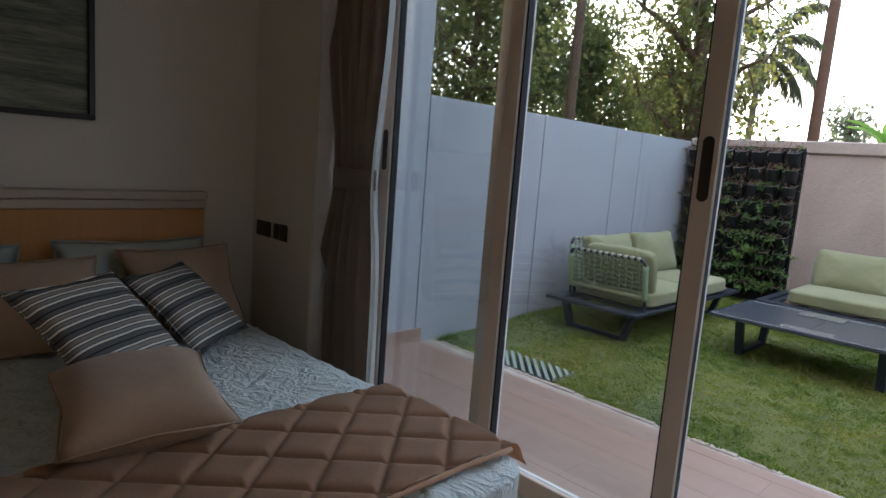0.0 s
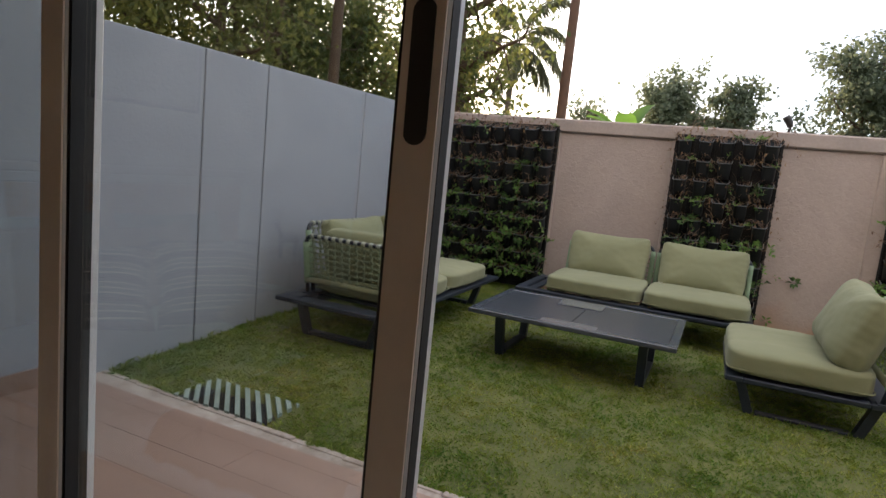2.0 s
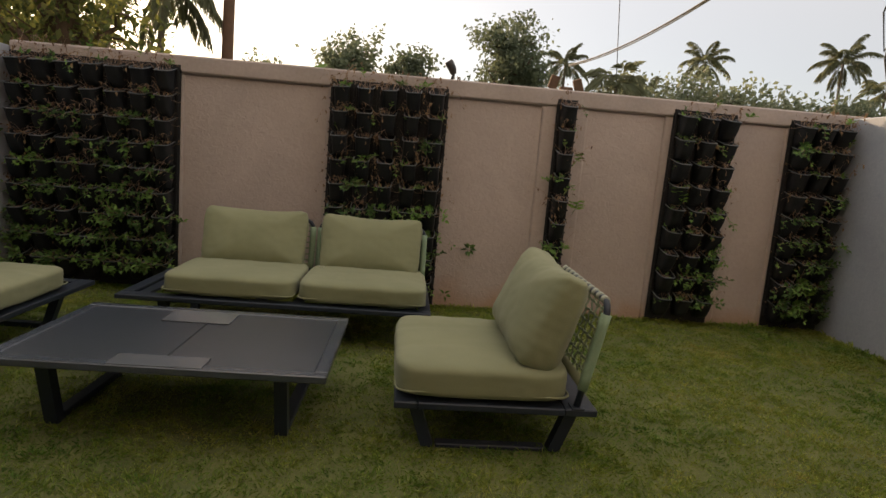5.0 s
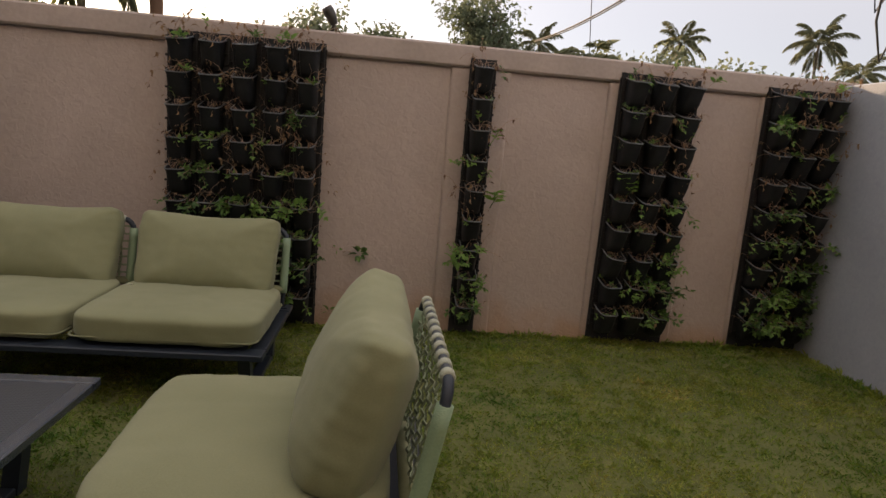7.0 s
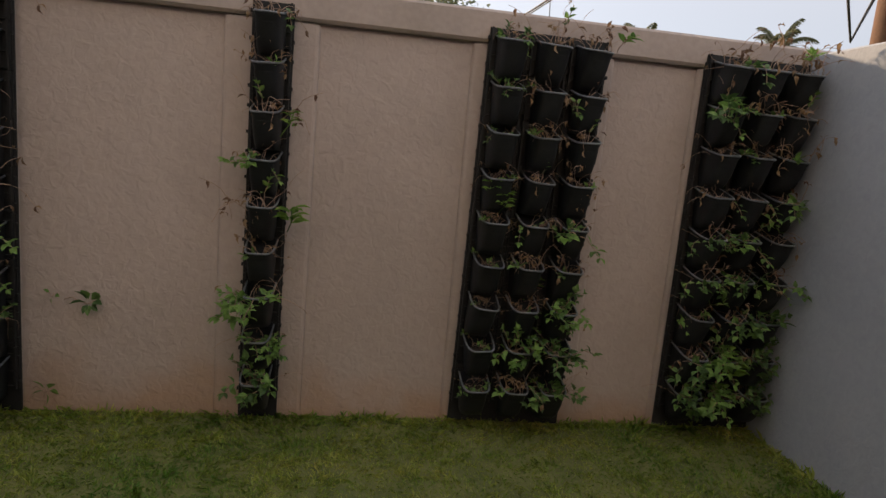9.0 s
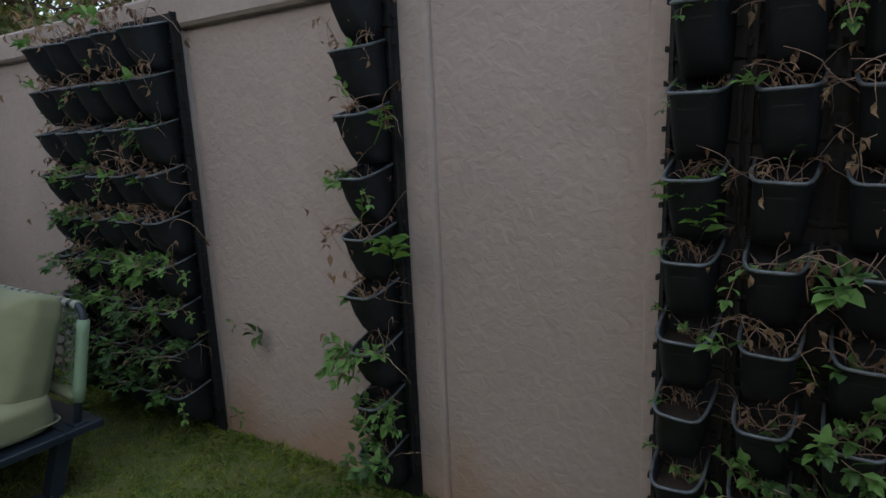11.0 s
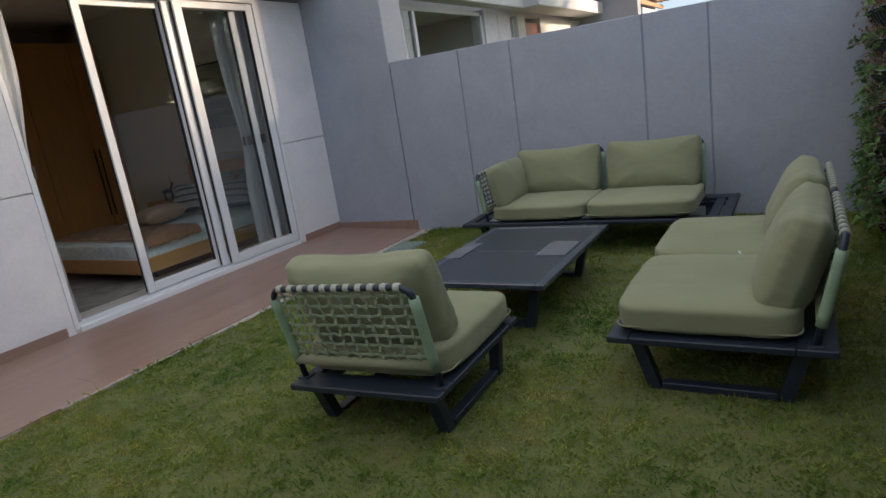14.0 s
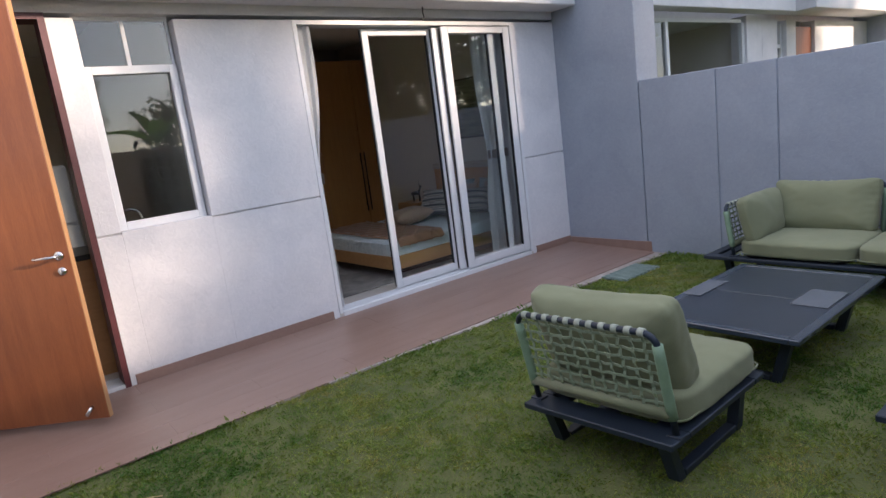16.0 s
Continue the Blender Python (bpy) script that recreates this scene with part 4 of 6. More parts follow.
def arc_points(rng, p, d, steps, length, sag):
    """A crooked arching stem from p along d."""
    pts = [p.copy()]
    for k in range(steps):
        d = d.normalized() + Vector((rng.normal() * 0.28, rng.normal() * 0.2, rng.normal() * 0.2 - sag * (0.3 + 0.5 * k / steps)))
        p = p + d.normalized() * length / steps
        p.y = max(min(p.y, -0.012), -0.2)
        pts.append(p.copy())
    return pts


def plant_variant(k, kind):
    """Meshes of one plant: bare arching stems, shoots with leaf rosettes, and withered leaves."""
    rng = np.random.default_rng(100 + k)
    bare, shoots, nd = {"dry": (11, 1, 26), "mixed": (7, 6, 14), "green": (5, 13, 6)}[kind]
    bm, ends = bmesh.new(), []
    for _ in range(bare):
        p = Vector((rng.uniform(-0.045, 0.045), rng.uniform(-0.1, -0.03), -0.022))
        d = Vector((rng.normal() * 0.42, -abs(rng.normal()) * 0.22, rng.uniform(0.4, 1.2)))
        pts = arc_points(rng, p, d, 8, rng.uniform(0.07, 0.20), rng.uniform(0.0, 0.7))
        r = rng.uniform(0.0009, 0.0017)
        add_tube(bm, pts, [r * (1 - 0.5 * i / len(pts)) for i in range(len(pts))], 4)
        ends += pts[3:]
        if rng.random() < 0.6:
            q = pts[rng.integers(3, 6)]
            add_tube(bm, arc_points(rng, q, Vector(rng.normal(size=3)), 4, rng.uniform(0.03, 0.09), 0.2), 0.0009, 3)
    pos, way, size = [], [], []
    for _ in range(shoots):
        p = Vector((rng.uniform(-0.06, 0.06), rng.uniform(-0.12, -0.04), -0.02))
        d = Vector((rng.normal() * 0.45, -abs(rng.normal()) * 0.5 - 0.1, rng.uniform(0.1, 1.0)))
        pts = arc_points(rng, p, d, 5, rng.uniform(0.05, 0.15), rng.uniform(0.1, 0.9))
        add_tube(bm, pts, 0.0014, 4)
        a0 = rng.uniform(0, 6.28)
        sc = rng.uniform(0.026, 0.046)
        ax = (pts[-1] - pts[-2]).normalized()
        for n, q in enumerate((pts[-3], pts[-2], pts[-1], pts[-1])):
            for side in (0, math.pi):
                a = a0 + n * 1.45 + side
                v = Vector((math.cos(a), -0.4 + 0.7 * math.sin(a), 0.35 + 0.5 * math.sin(a))) + ax * (0.3 + 0.25 * n) + Vector(rng.normal(size=3) * 0.2)
                pos.append(q), way.append(v), size.append(sc * rng.uniform(0.7, 1.15) * (0.75 if n == 3 else 1))
    stems = mesh_of("stem_tuft", bm, M["dry_stem"])
    green = oval_leaves("foliage", pos, way, size, M["green_leaf"], 0.58, k)
    at = [ends[i] for i in rng.integers(0, len(ends), nd)]
    dry = oval_leaves("withered_foliage", at, rng.normal(size=(nd, 3)) + np.array([0, -0.3, -0.5]), rng.uniform(0.014, 0.03, nd), M["dry_leaf"], 0.5, k + 50, 0.5)
    return stems, green, dry


VARIANTS = {kind: [plant_variant(10 * i + j, kind) for j in range(5)] for i, kind in enumerate(("dry", "mixed", "green"))}


def sprig_bm(rng):
    bm = bmesh.new()
    add_tube(bm, [(0, -0.05, -0.02), (0.01, -0.08, 0.03), (0.0, -0.10, 0.07)], 0.0025, 4)
    return bm


def bright_sprig(at, label, size=0.07):
    """A fresh rosette of larger leaves."""
    rng = np.random.default_rng(int(abs(at.translation.x * 1000)))
    t = thing("young_plant", label, "plant", "wall planter plants", at=at)
    part("stem", sprig_bm(rng), M["green_leaf"], t, "", True)
    n = 13
    a = np.linspace(0, 4 * np.pi, n)
    pos = np.stack([0.004 * np.cos(a), -0.09 + 0.004 * np.sin(a), np.linspace(0.02, 0.075, n)], 1)
    way = np.stack([np.cos(a), np.sin(a) - 0.35, np.full(n, 0.35)], 1)
    piece("leaves", oval_leaves("leaves", pos, way, np.full(n, size), M["banana_leaf"], 0.42, 3, 0.2), t)
    return t


def planter_panel(x0, x1, cols, richness, seed, hang):
    """A hanging panel of pocket pots with its plants."""
    rng = np.random.default_rng(seed)
    p = thing("planter_panel", "black plastic vertical garden panel with rows of pocket pots", "planter", "vertical garden panels", at=pose((x0 + x1) / 2, PANEL_Y, 0, 0, hang, 0))
    step = (x1 - x0) / cols
    part("back_sheet", box(-(x1 - x0) / 2, (x1 - x0) / 2, -0.004 + 0.022, 0.0285, 0.012, ROW_TOP + 0.03), M["pot_back"], p)
    for r in range(ROWS_N):
        for c in range(cols):
            x, z = -(x1 - x0) / 2 + step * (c + 0.5), ROW_TOP - ROW_STEP * r
            piece("backing_module", LATTICE, p, Matrix.Translation((x, -0.004, z - 0.02)) @ Matrix.Diagonal((step / 0.17, 1, 1, 1)))
            tilt = rng.normal() * 2.0
            pm = Matrix.Translation((x, -0.004, z)) @ Euler((0, radians(tilt), 0)).to_matrix().to_4x4() @ Matrix.Diagonal((min(1.0, step / 0.165), 1, 1, 1))
            pot = piece("pot", POT, p, pm)
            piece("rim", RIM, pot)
            piece("soil", SOIL, pot)
            depth = r / (ROWS_N - 1)
            w = rng.random()
            green = richness * max(0.0, -0.12 + 1.5 * depth)
            kind = "green" if w < green * 0.7 else "mixed" if w < green * 1.25 + 0.12 else "dry"
            stems, gl, dl = VARIANTS[kind][rng.integers(0, 5)]
            flip = -1 if rng.random() < 0.5 else 1
            s = rng.uniform(0.85, 1.2) * (1.2 if r == 0 else 1.0)
            if cols == 3 and c == 0 and x0 < 3:
                s *= 0.6
            label = {"dry": "withered brown plant hanging from a pocket pot", "mixed": "straggly half-green plant in a pocket pot", "green": "leafy green plant spilling from a pocket pot"}[kind]
            pl = thing("potted_plant", label, "plant", "wall planter plants", at=p.matrix_basis @ Matrix.Translation((x, -0.004, z + (0.03 if r == 0 else 0))) @ Matrix.Diagonal((flip * s, s, s, 1)))
            for nm, me in (("stem_tuft", stems), ("foliage", gl), ("withered_foliage", dl)):
                piece(nm, me, pl)
    return p


for n, (a, b, cols, rich, hang) in enumerate(((-2.47, -1.275, 7, 0.75, 0), (-0.19, 0.685, 5, 0.65, 0), (1.512, 1.668, 1, 0.6, 0), (2.397, 2.895, 3, 0.45, 0.9), (3.355, 3.825, 3, 0.85, 0))):
    planter_panel(a, b, cols, rich, 40 + n, hang)
bright_sprig(pose(2.47, PANEL_Y - 0.02, 1.0), "fresh bright green rosette plant in a pocket pot", 0.052)
bright_sprig(pose(2.49, PANEL_Y - 0.02, 0.95, 0, 0, 20), "fresh bright green rosette plant in a pocket pot", 0.048)
bright_sprig(pose(1.67, PANEL_Y - 0.03, 0.83, 0, 0, 20), "fresh green sprig in a pocket pot", 0.07)
bright_sprig(pose(1.60, PANEL_Y - 0.07, 1.19, 0, 0, 70), "fresh green sprig in a pocket pot", 0.04)
bright_sprig(pose(3.58, PANEL_Y - 0.05, 0.30, 0, 0, 10), "fresh bright green rosette plant in a pocket pot", 0.07)
bright_sprig(pose(2.63, PANEL_Y - 0.06, 0.60, 0, 0, 130), "fresh green sprig in a pocket pot", 0.06)


def wall_creeper(x, z, seed, n, size, reach):
    """A sprig on the wall: a thin stem and a few broad oval leaves held off the stucco."""
    rng = np.random.default_rng(seed)
    t = thing("wall_creeper", "small green creeper clinging to the stucco wall", "plant", at=pose(x, WALL_Y - 0.002, z))
    line = [Vector((-reach + reach * 0.3 * i, -0.01 - 0.004 * i, 0.012 * math.sin(i * 1.7))) for i in range(5)]
    part("stem", tube(line, 0.0018, 4), M["dry_stem"], t, "", True)
    a = np.arange(n) * 2.4
    pos = np.stack([0.012 * np.cos(a), np.full(n, -0.03), 0.012 * np.sin(a)], 1)
    way = np.stack([np.cos(a), np.full(n, -0.45), np.sin(a) + 0.15], 1) + rng.normal(size=(n, 3)) * 0.15
    piece("leaves", oval_leaves("leaves", pos, way, rng.uniform(0.75, 1.1, n) * size, M["green_leaf"], 0.62, seed), t)


wall_creeper(0.935, 0.467, 5, 8, 0.055, 0.10)
wall_creeper(0.80, 0.49, 8, 3, 0.03, 0.03)
wall_creeper(0.775, 0.095, 6, 5, 0.05, 0.06)


# ==== grass ====
def grass():
    rng = np.random.default_rng(7)
    n = 520000
    x = rng.uniform(LEFT_X + 0.01, RIGHT_X - 0.01, n)
    y = rng.uniform(2.92, WALL_Y - 0.01, n)
    edge = 3.14 - (x - LEFT_X) * 0.0323
    keep = y > edge + 0.012
    keep &= ~((abs(x + 1.69) < 0.275) & (abs(y - 3.255) < 0.14))
    x, y = x[keep], y[keep]
    z = -0.065 * np.clip((4.4 - y) / 1.3, 0, 1)
    dist = np.minimum.reduce([x - LEFT_X, RIGHT_X - x, WALL_Y - y, (y - (3.14 - (x - LEFT_X) * 0.0323)) * 1.6])
    tall = 1 + 1.6 * np.exp(-np.maximum(dist, 0) / 0.05)
    clump = np.sin(x * 23.1 + 2.2 * np.sin(y * 13.3) + 1.3 * np.sin(x * 5.7)) * np.sin(y * 26.7 + 2.1 * np.sin(x * 15.1) + 1.7 * np.sin(y * 6.3))
    tuft = np.sin(x * 61 + 3 * np.sin(y * 37)) * np.sin(y * 67 + 3 * np.sin(x * 41))
    keep = rng.random(len(x)) < 0.78 + 0.22 * clump + 0.15 * tuft
    x, y, z, tall, clump, tuft = x[keep], y[keep], z[keep], tall[keep], clump[keep], tuft[keep]
    size = rng.uniform(0.010, 0.030, len(x)) * tall * (1.0 + 0.28 * clump + 0.25 * tuft)
    lean = 0.5 * np.stack([np.sin(x * 9 + 4 * np.sin(y * 7)), np.cos(y * 8 + 4 * np.sin(x * 6))], 1)
    way = np.concatenate([rng.normal(size=(len(x), 2)) * 0.7 + lean, rng.uniform(0.3, 1.0, (len(x), 1))], 1)
    me = leaf_mesh("lawn_grass", np.stack([x, y, z - 0.003], 1), way, size, M["grass_blade"], 0.15, 0.3, 8, 0.12)
    return tagged(new("lawn_grass", me), "short uneven lawn grass, green with yellowed patches", "grass", kind="stuff")


grass()


# a dry stalk left lying on the lawn
tagged(part("dry_stalk", tube([(3.70, 2.93, -0.03), (3.40, 3.09, -0.022), (3.13, 3.25, -0.03), (2.86, 3.41, -0.02), (2.59, 3.575, -0.026)], [0.009, 0.008, 0.007, 0.006, 0.004], 6), M["straw"], None, "", True), "long dry yellow stalk lying on the grass", "stalk")

# ==== trees, palms and poles beyond the walls ====
EYE0 = Vector((0.24, 1.8, 0.0))


def from_here(az, d):
    """A place at a bearing (degrees from +y towards +x) and distance from the garden door."""
    return EYE0.x + d * math.sin(radians(az)), EYE0.y + d * math.cos(radians(az))


def tree(x, y, h, radius, crown_low, leaves, leaf_size, material, seed, label, trunk_r=0.16, open_top=False, group="trees beyond the wall"):
    rng = np.random.default_rng(seed)
    t = thing("tree", label, "tree", group, at=pose(x, y, 0))
    lean = rng.normal(size=2) * 0.03
    trunk = [Vector((lean[0] * z * h * 0.6 + 0.05 * math.sin(z * 5 + seed), lean[1] * z * h * 0.6 + 0.05 * math.cos(z * 4 + seed), -0.1 + z * h * 0.8)) for z in np.linspace(0, 1, 8)]
    bm = tube(trunk, [trunk_r * (1 - 0.75 * i / 7) for i in range(8)], 9)
    tips = []
    nl = 15
    for i in range(nl):
        k = (crown_low + (0.8 * h - crown_low) * (i + 0.5) / nl) / (0.8 * h)
        p0 = trunk[0].lerp(trunk[-1], min(k, 1.0))
        a = i * 2.4 + rng.uniform(-0.4, 0.4)
        prof = math.sin(math.pi * (0.18 + 0.72 * (i + 0.5) / nl)) ** 0.8
        r = radius * prof * rng.uniform(0.65, 1.1)
        d = Vector((math.cos(a), math.sin(a), rng.uniform(0.25, 0.9)))
        line, p = [p0], p0.copy()
        for s in range(4):
            d += Vector((rng.normal() * 0.2, rng.normal() * 0.2, rng.normal() * 0.12 + 0.05))
            p = p + d.normalized() * r / 4
            line.append(p.copy())
        add_tube(bm, line, [trunk_r * 0.38 * (1 - 0.8 * s / 4) for s in range(5)], 5)
        for q in line[1:]:
            for _ in range(3):
                e = q + Vector(rng.normal(size=3) * radius * 0.17)
                add_tube(bm, [q, (q + e) / 2 + Vector((0, 0, 0.05)), e], [trunk_r * 0.1, trunk_r * 0.07, trunk_r * 0.03], 3)
                tips.append(e)
    tips.append(trunk[-1] + Vector((0, 0, 0.1 * h)))
    part("trunk", bm, M["bark"], t, "brown trunk with limbs", True)
    pts = np.array([tuple(p) for p in tips])
    pts = np.concatenate([pts, pts[rng.integers(0, len(pts), len(pts))] + rng.normal(size=(len(pts), 3)) * radius * 0.16])
    weight = rng.uniform(0.15, 1.0, len(pts)) ** 1.5
    idx = rng.choice(len(pts), leaves, p=weight / weight.sum())
    spread = radius * 0.115
    pos = pts[idx] + rng.normal(size=(leaves, 3)) * spread
    pos[:, 2] = np.maximum(pos[:, 2], 0.4)
    way = rng.normal(size=(leaves, 3)) + np.array([0, 0, -0.2])
    piece("crown", leaf_mesh("crown", pos, way, rng.uniform(0.6, 1.3, leaves) * leaf_size, material, 0.55, 0.4, seed, 0.15), t)
    return t


def palm(x, y, h, frond, n, seed, label, trunk_r=0.14, droop=1.0, fan=False, lean=0.0):
    rng = np.random.default_rng(seed)
    t = thing("palm_tree", label, "palm", "palms beyond the wall", at=pose(x, y, 0))
    trunk = [Vector((lean * (k / 9) ** 2, 0.04 * math.sin(k), -0.1 + (h + 0.1) * k / 9)) for k in range(10)]
    part("trunk", tube(trunk, [trunk_r * (1.15 - 0.45 * k / 9) for k in range(10)], 9), M["palm_bark"], t, "ringed grey-brown trunk", True)
    top, bm = trunk[-1], bmesh.new()
    pos, way, size = [], [], []
    for i in range(n):
        a = i * 2.399 + rng.uniform(-0.2, 0.2)
        up = 1.25 - 1.75 * (i / n) + rng.normal() * 0.1
        d, p, pts = Vector((math.cos(a) * math.cos(up), math.sin(a) * math.cos(up), math.sin(up))), top.copy(), [top.copy()]
        out = Vector((math.cos(a), math.sin(a), 0))
        L = frond * rng.uniform(0.85, 1.1)
        steps = 9
        for s in range(steps):
            d = (d + Vector((0, 0, -0.16 * droop * (0.5 + s / steps)))).normalized()
            p = p + d * L / steps
            pts.append(p.copy())
        add_tube(bm, pts if not fan else pts[:6], 0.018 * frond / 2 + 0.004, 4)
        side = Vector((-out.y, out.x, 0))
        if fan:
            c = pts[5]
            for k in range(15):
                b = -1.5 + 3.0 * k / 14
                w = d * math.cos(b) + side * math.sin(b)
                pos.append(c), way.append(w), size.append(L * 0.5)
        else:
            for s in range(2, steps):
                for f in (0.0, 0.125, 0.25, 0.375, 0.5, 0.625, 0.75, 0.875):
                    q = pts[s].lerp(pts[s + 1], f)
                    axis = (pts[s + 1] - pts[s]).normalized()
                    k = (s + f) / (steps + 1)
                    for sg in (-1, 1):
                        w = side * sg * 0.8 + axis * 0.75 + Vector((0, 0, -0.5 * droop + rng.normal() * 0.15))
                        pos.append(q), way.append(w), size.append(frond * 0.17 * (0.35 + math.sin(math.pi * min(1, k * 1.05)) ** 0.7))
    part("rachis", bm, M["hazed_palm_leaf"], t, "", True)
    piece("fronds", leaf_mesh("fronds", np.array([tuple(v) for v in pos]), np.array([tuple(v) for v in way]), np.array(size), M["hazed_palm_leaf"], 0.05 if not fan else 0.09, 0.3, seed, 0.25), t)
    return t


def banana(x, y, h, n, seed, label, trunk=True):
    rng = np.random.default_rng(seed)
    t = thing("banana_plant", label, "banana plant", at=pose(x, y, 0))
    part("stem", tube([(0, 0, -0.1), (0.03, 0.02, h * 0.4), (0.05, 0, h * 0.72)], [0.12, 0.1, 0.05], 9), M["palm_bark"], t, "", True)
    for i in range(n):
        a, L = i * 2.4 + rng.uniform(-0.3, 0.3), h * 0.5 * rng.uniform(0.8, 1.15)
        up = rng.uniform(0.7, 1.45)
        out, side = Vector((math.cos(a), math.sin(a), 0)), Vector((-math.sin(a), math.cos(a), 0))
        bm, rows = bmesh.new(), []
        p, el = Vector((0.05, 0, h * 0.66)), up
        m = 9
        for s in range(m + 1):
            k = s / m
            w = 0.2 * h * 0.42 * math.sin(math.pi * min(1, 0.06 + k * 0.94)) ** 0.6
            if k < 0.12:
                w = 0.012
            n_up = Vector((-out.x * math.sin(el), -out.y * math.sin(el), math.cos(el)))
            rows.append([bm.verts.new(p + side * w + n_up * w * 0.35), bm.verts.new(p), bm.verts.new(p - side * w + n_up * w * 0.35)])
            p = p + (out * math.cos(el) + Vector((0, 0, math.sin(el)))) * L / m
            el -= 0.11
        for r0, r1 in zip(rows, rows[1:]):
            bm.faces.new((r0[0], r0[1], r1[1], r1[0]))
            bm.faces.new((r0[1], r0[2], r1[2], r1[1]))
        part("leaf", bm, M["banana_leaf"], t, "", True)
    return t


# broad trees towards the sun
for az, d, h, r, low, n, ls, mt, sd, lab in (
    (-47, 15, 7.6, 2.6, 1.6, 6500, 0.17, "tree_leaf", 1, "leafy tree behind the boundary wall"),
    (-41, 19, 9.5, 2.4, 3.2, 6500, 0.2, "tree_leaf", 2, "tall thin tree with open leafy crown"),
    (-34.5, 21, 7.2, 2.7, 0.8, 9500, 0.19, "tree_leaf", 3, "dense round dark green tree"),
    (-38.5, 24, 7.6, 2.6, 0.8, 7500, 0.2, "tree_leaf", 4, "dense dark green tree"),
    (-25.6, 11, 7.4, 1.8, 1.2, 9500, 0.12, "tree_leaf", 5, "large-leaved tree close behind the wall"),
    (-28.5, 26, 6.2, 2.4, 0.8, 6000, 0.2, "tree_leaf", 16, "green tree behind the boundary wall"),
    (-53, 17, 8.0, 3.0, 1.4, 9000, 0.2, "tree_leaf", 6, "leafy tree behind the boundary wall"),
    (-12.5, 24, 4.9, 1.2, 1.2, 1500, 0.2, "hazed_far_leaf", 7, "small airy tree behind the wall"),
    (-5.0, 36, 7.9, 2.4, 1.4, 7000, 0.3, "hazed_far_leaf", 8, "round green tree in the distance"),
    (-0.2, 37, 8.2, 1.9, 1.5, 5000, 0.3, "hazed_far_leaf", 9, "round green tree in the distance"),
    (9.0, 36, 10.3, 2.6, 1.6, 10000, 0.27, "hazed_far_leaf", 10, "tall leafy tree in the distance"),
    (20.5, 38, 5.9, 3.0, 0.6, 9000, 0.32, "hazed_far_leaf", 11, "broad green tree in the distance"),
    (25.0, 40, 7.0, 3.4, 0.6, 9000, 0.34, "hazed_far_leaf", 12, "broad green tree in the distance"),
    (30.5, 40, 5.7, 3.2, 0.6, 8000, 0.34, "hazed_far_leaf", 13, "broad green tree in the distance"),
    (35.5, 41, 5.9, 3.6, 0.6, 8000, 0.34, "hazed_far_leaf", 14, "broad green tree in the distance"),
    (41.0, 42, 5.6, 3.4, 0.6, 6000, 0.36, "hazed_far_leaf", 15, "broad green tree in the distance"),
    (5.0, 44, 5.2, 2.2, 0.6, 4000, 0.34, "hazed_far_leaf", 17, "low green tree in the distance"),
    (16.0, 46, 4.8, 2.2, 0.6, 4000, 0.34, "hazed_far_leaf", 18, "low green tree in the distance"),
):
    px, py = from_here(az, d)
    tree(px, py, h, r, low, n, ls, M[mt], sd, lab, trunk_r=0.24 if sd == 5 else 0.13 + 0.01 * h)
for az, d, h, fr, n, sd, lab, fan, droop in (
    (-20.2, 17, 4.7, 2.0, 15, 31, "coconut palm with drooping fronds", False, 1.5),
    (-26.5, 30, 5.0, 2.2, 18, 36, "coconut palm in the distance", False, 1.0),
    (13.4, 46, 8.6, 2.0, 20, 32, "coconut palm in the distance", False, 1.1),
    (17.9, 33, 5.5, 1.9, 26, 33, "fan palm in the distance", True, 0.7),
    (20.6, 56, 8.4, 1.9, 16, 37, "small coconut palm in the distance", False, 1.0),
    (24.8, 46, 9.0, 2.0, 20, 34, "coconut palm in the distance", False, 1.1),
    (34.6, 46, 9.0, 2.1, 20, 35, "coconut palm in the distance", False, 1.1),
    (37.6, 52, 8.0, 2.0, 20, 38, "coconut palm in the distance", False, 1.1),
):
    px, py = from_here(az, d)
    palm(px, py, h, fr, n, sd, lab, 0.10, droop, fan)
banana(*from_here(-9.3, 15), 3.0, 6, 41, "young banana plant behind the garden wall")
banana(-11.0, 7.3, 3.9, 9, 42, "banana plant behind the boundary wall")
banana(-12.5, 8.0, 4.1, 9, 43, "banana plant behind the boundary wall")


def bare_trunk(x, y, h, r, lab, lean=0.0, m="bark"):
    return tagged(part("bare_tree", tube([(x + lean * (k / 8) ** 1.5, y, -0.1 + h * k / 8) for k in range(9)], [r * (1.1 - 0.35 * k / 8) for k in range(9)], 10), M[m], None, "", True), lab, "tree trunk", "tall bare trunks")


tagged(part("bare_tree", tube([(-10.9, 8.45, -0.1), (-10.9, 8.2, 2.4), (-10.9, 7.75, 3.7), (-10.9, 7.2, 5.2)], [0.15, 0.13, 0.115, 0.1], 10), M["palm_bark"], None, "", True), "pale leaning trunk among banana leaves", "tree trunk")
for az, d, r, h, lean in ((-15.2, 16.5, 0.14, 12, 0.1), (-27.2, 16, 0.11, 12, 0.25), (-37.0, 15, 0.13, 12, 0.1), (-42.0, 16, 0.10, 12, 0.1), (-45.5, 17, 0.09, 12, 0.0)):
    px, py = from_here(az, d)
    bare_trunk(px, py, h, r, "tall slender bare trunk behind the wall", lean, "pole_rust" if az > -20 else "bark")

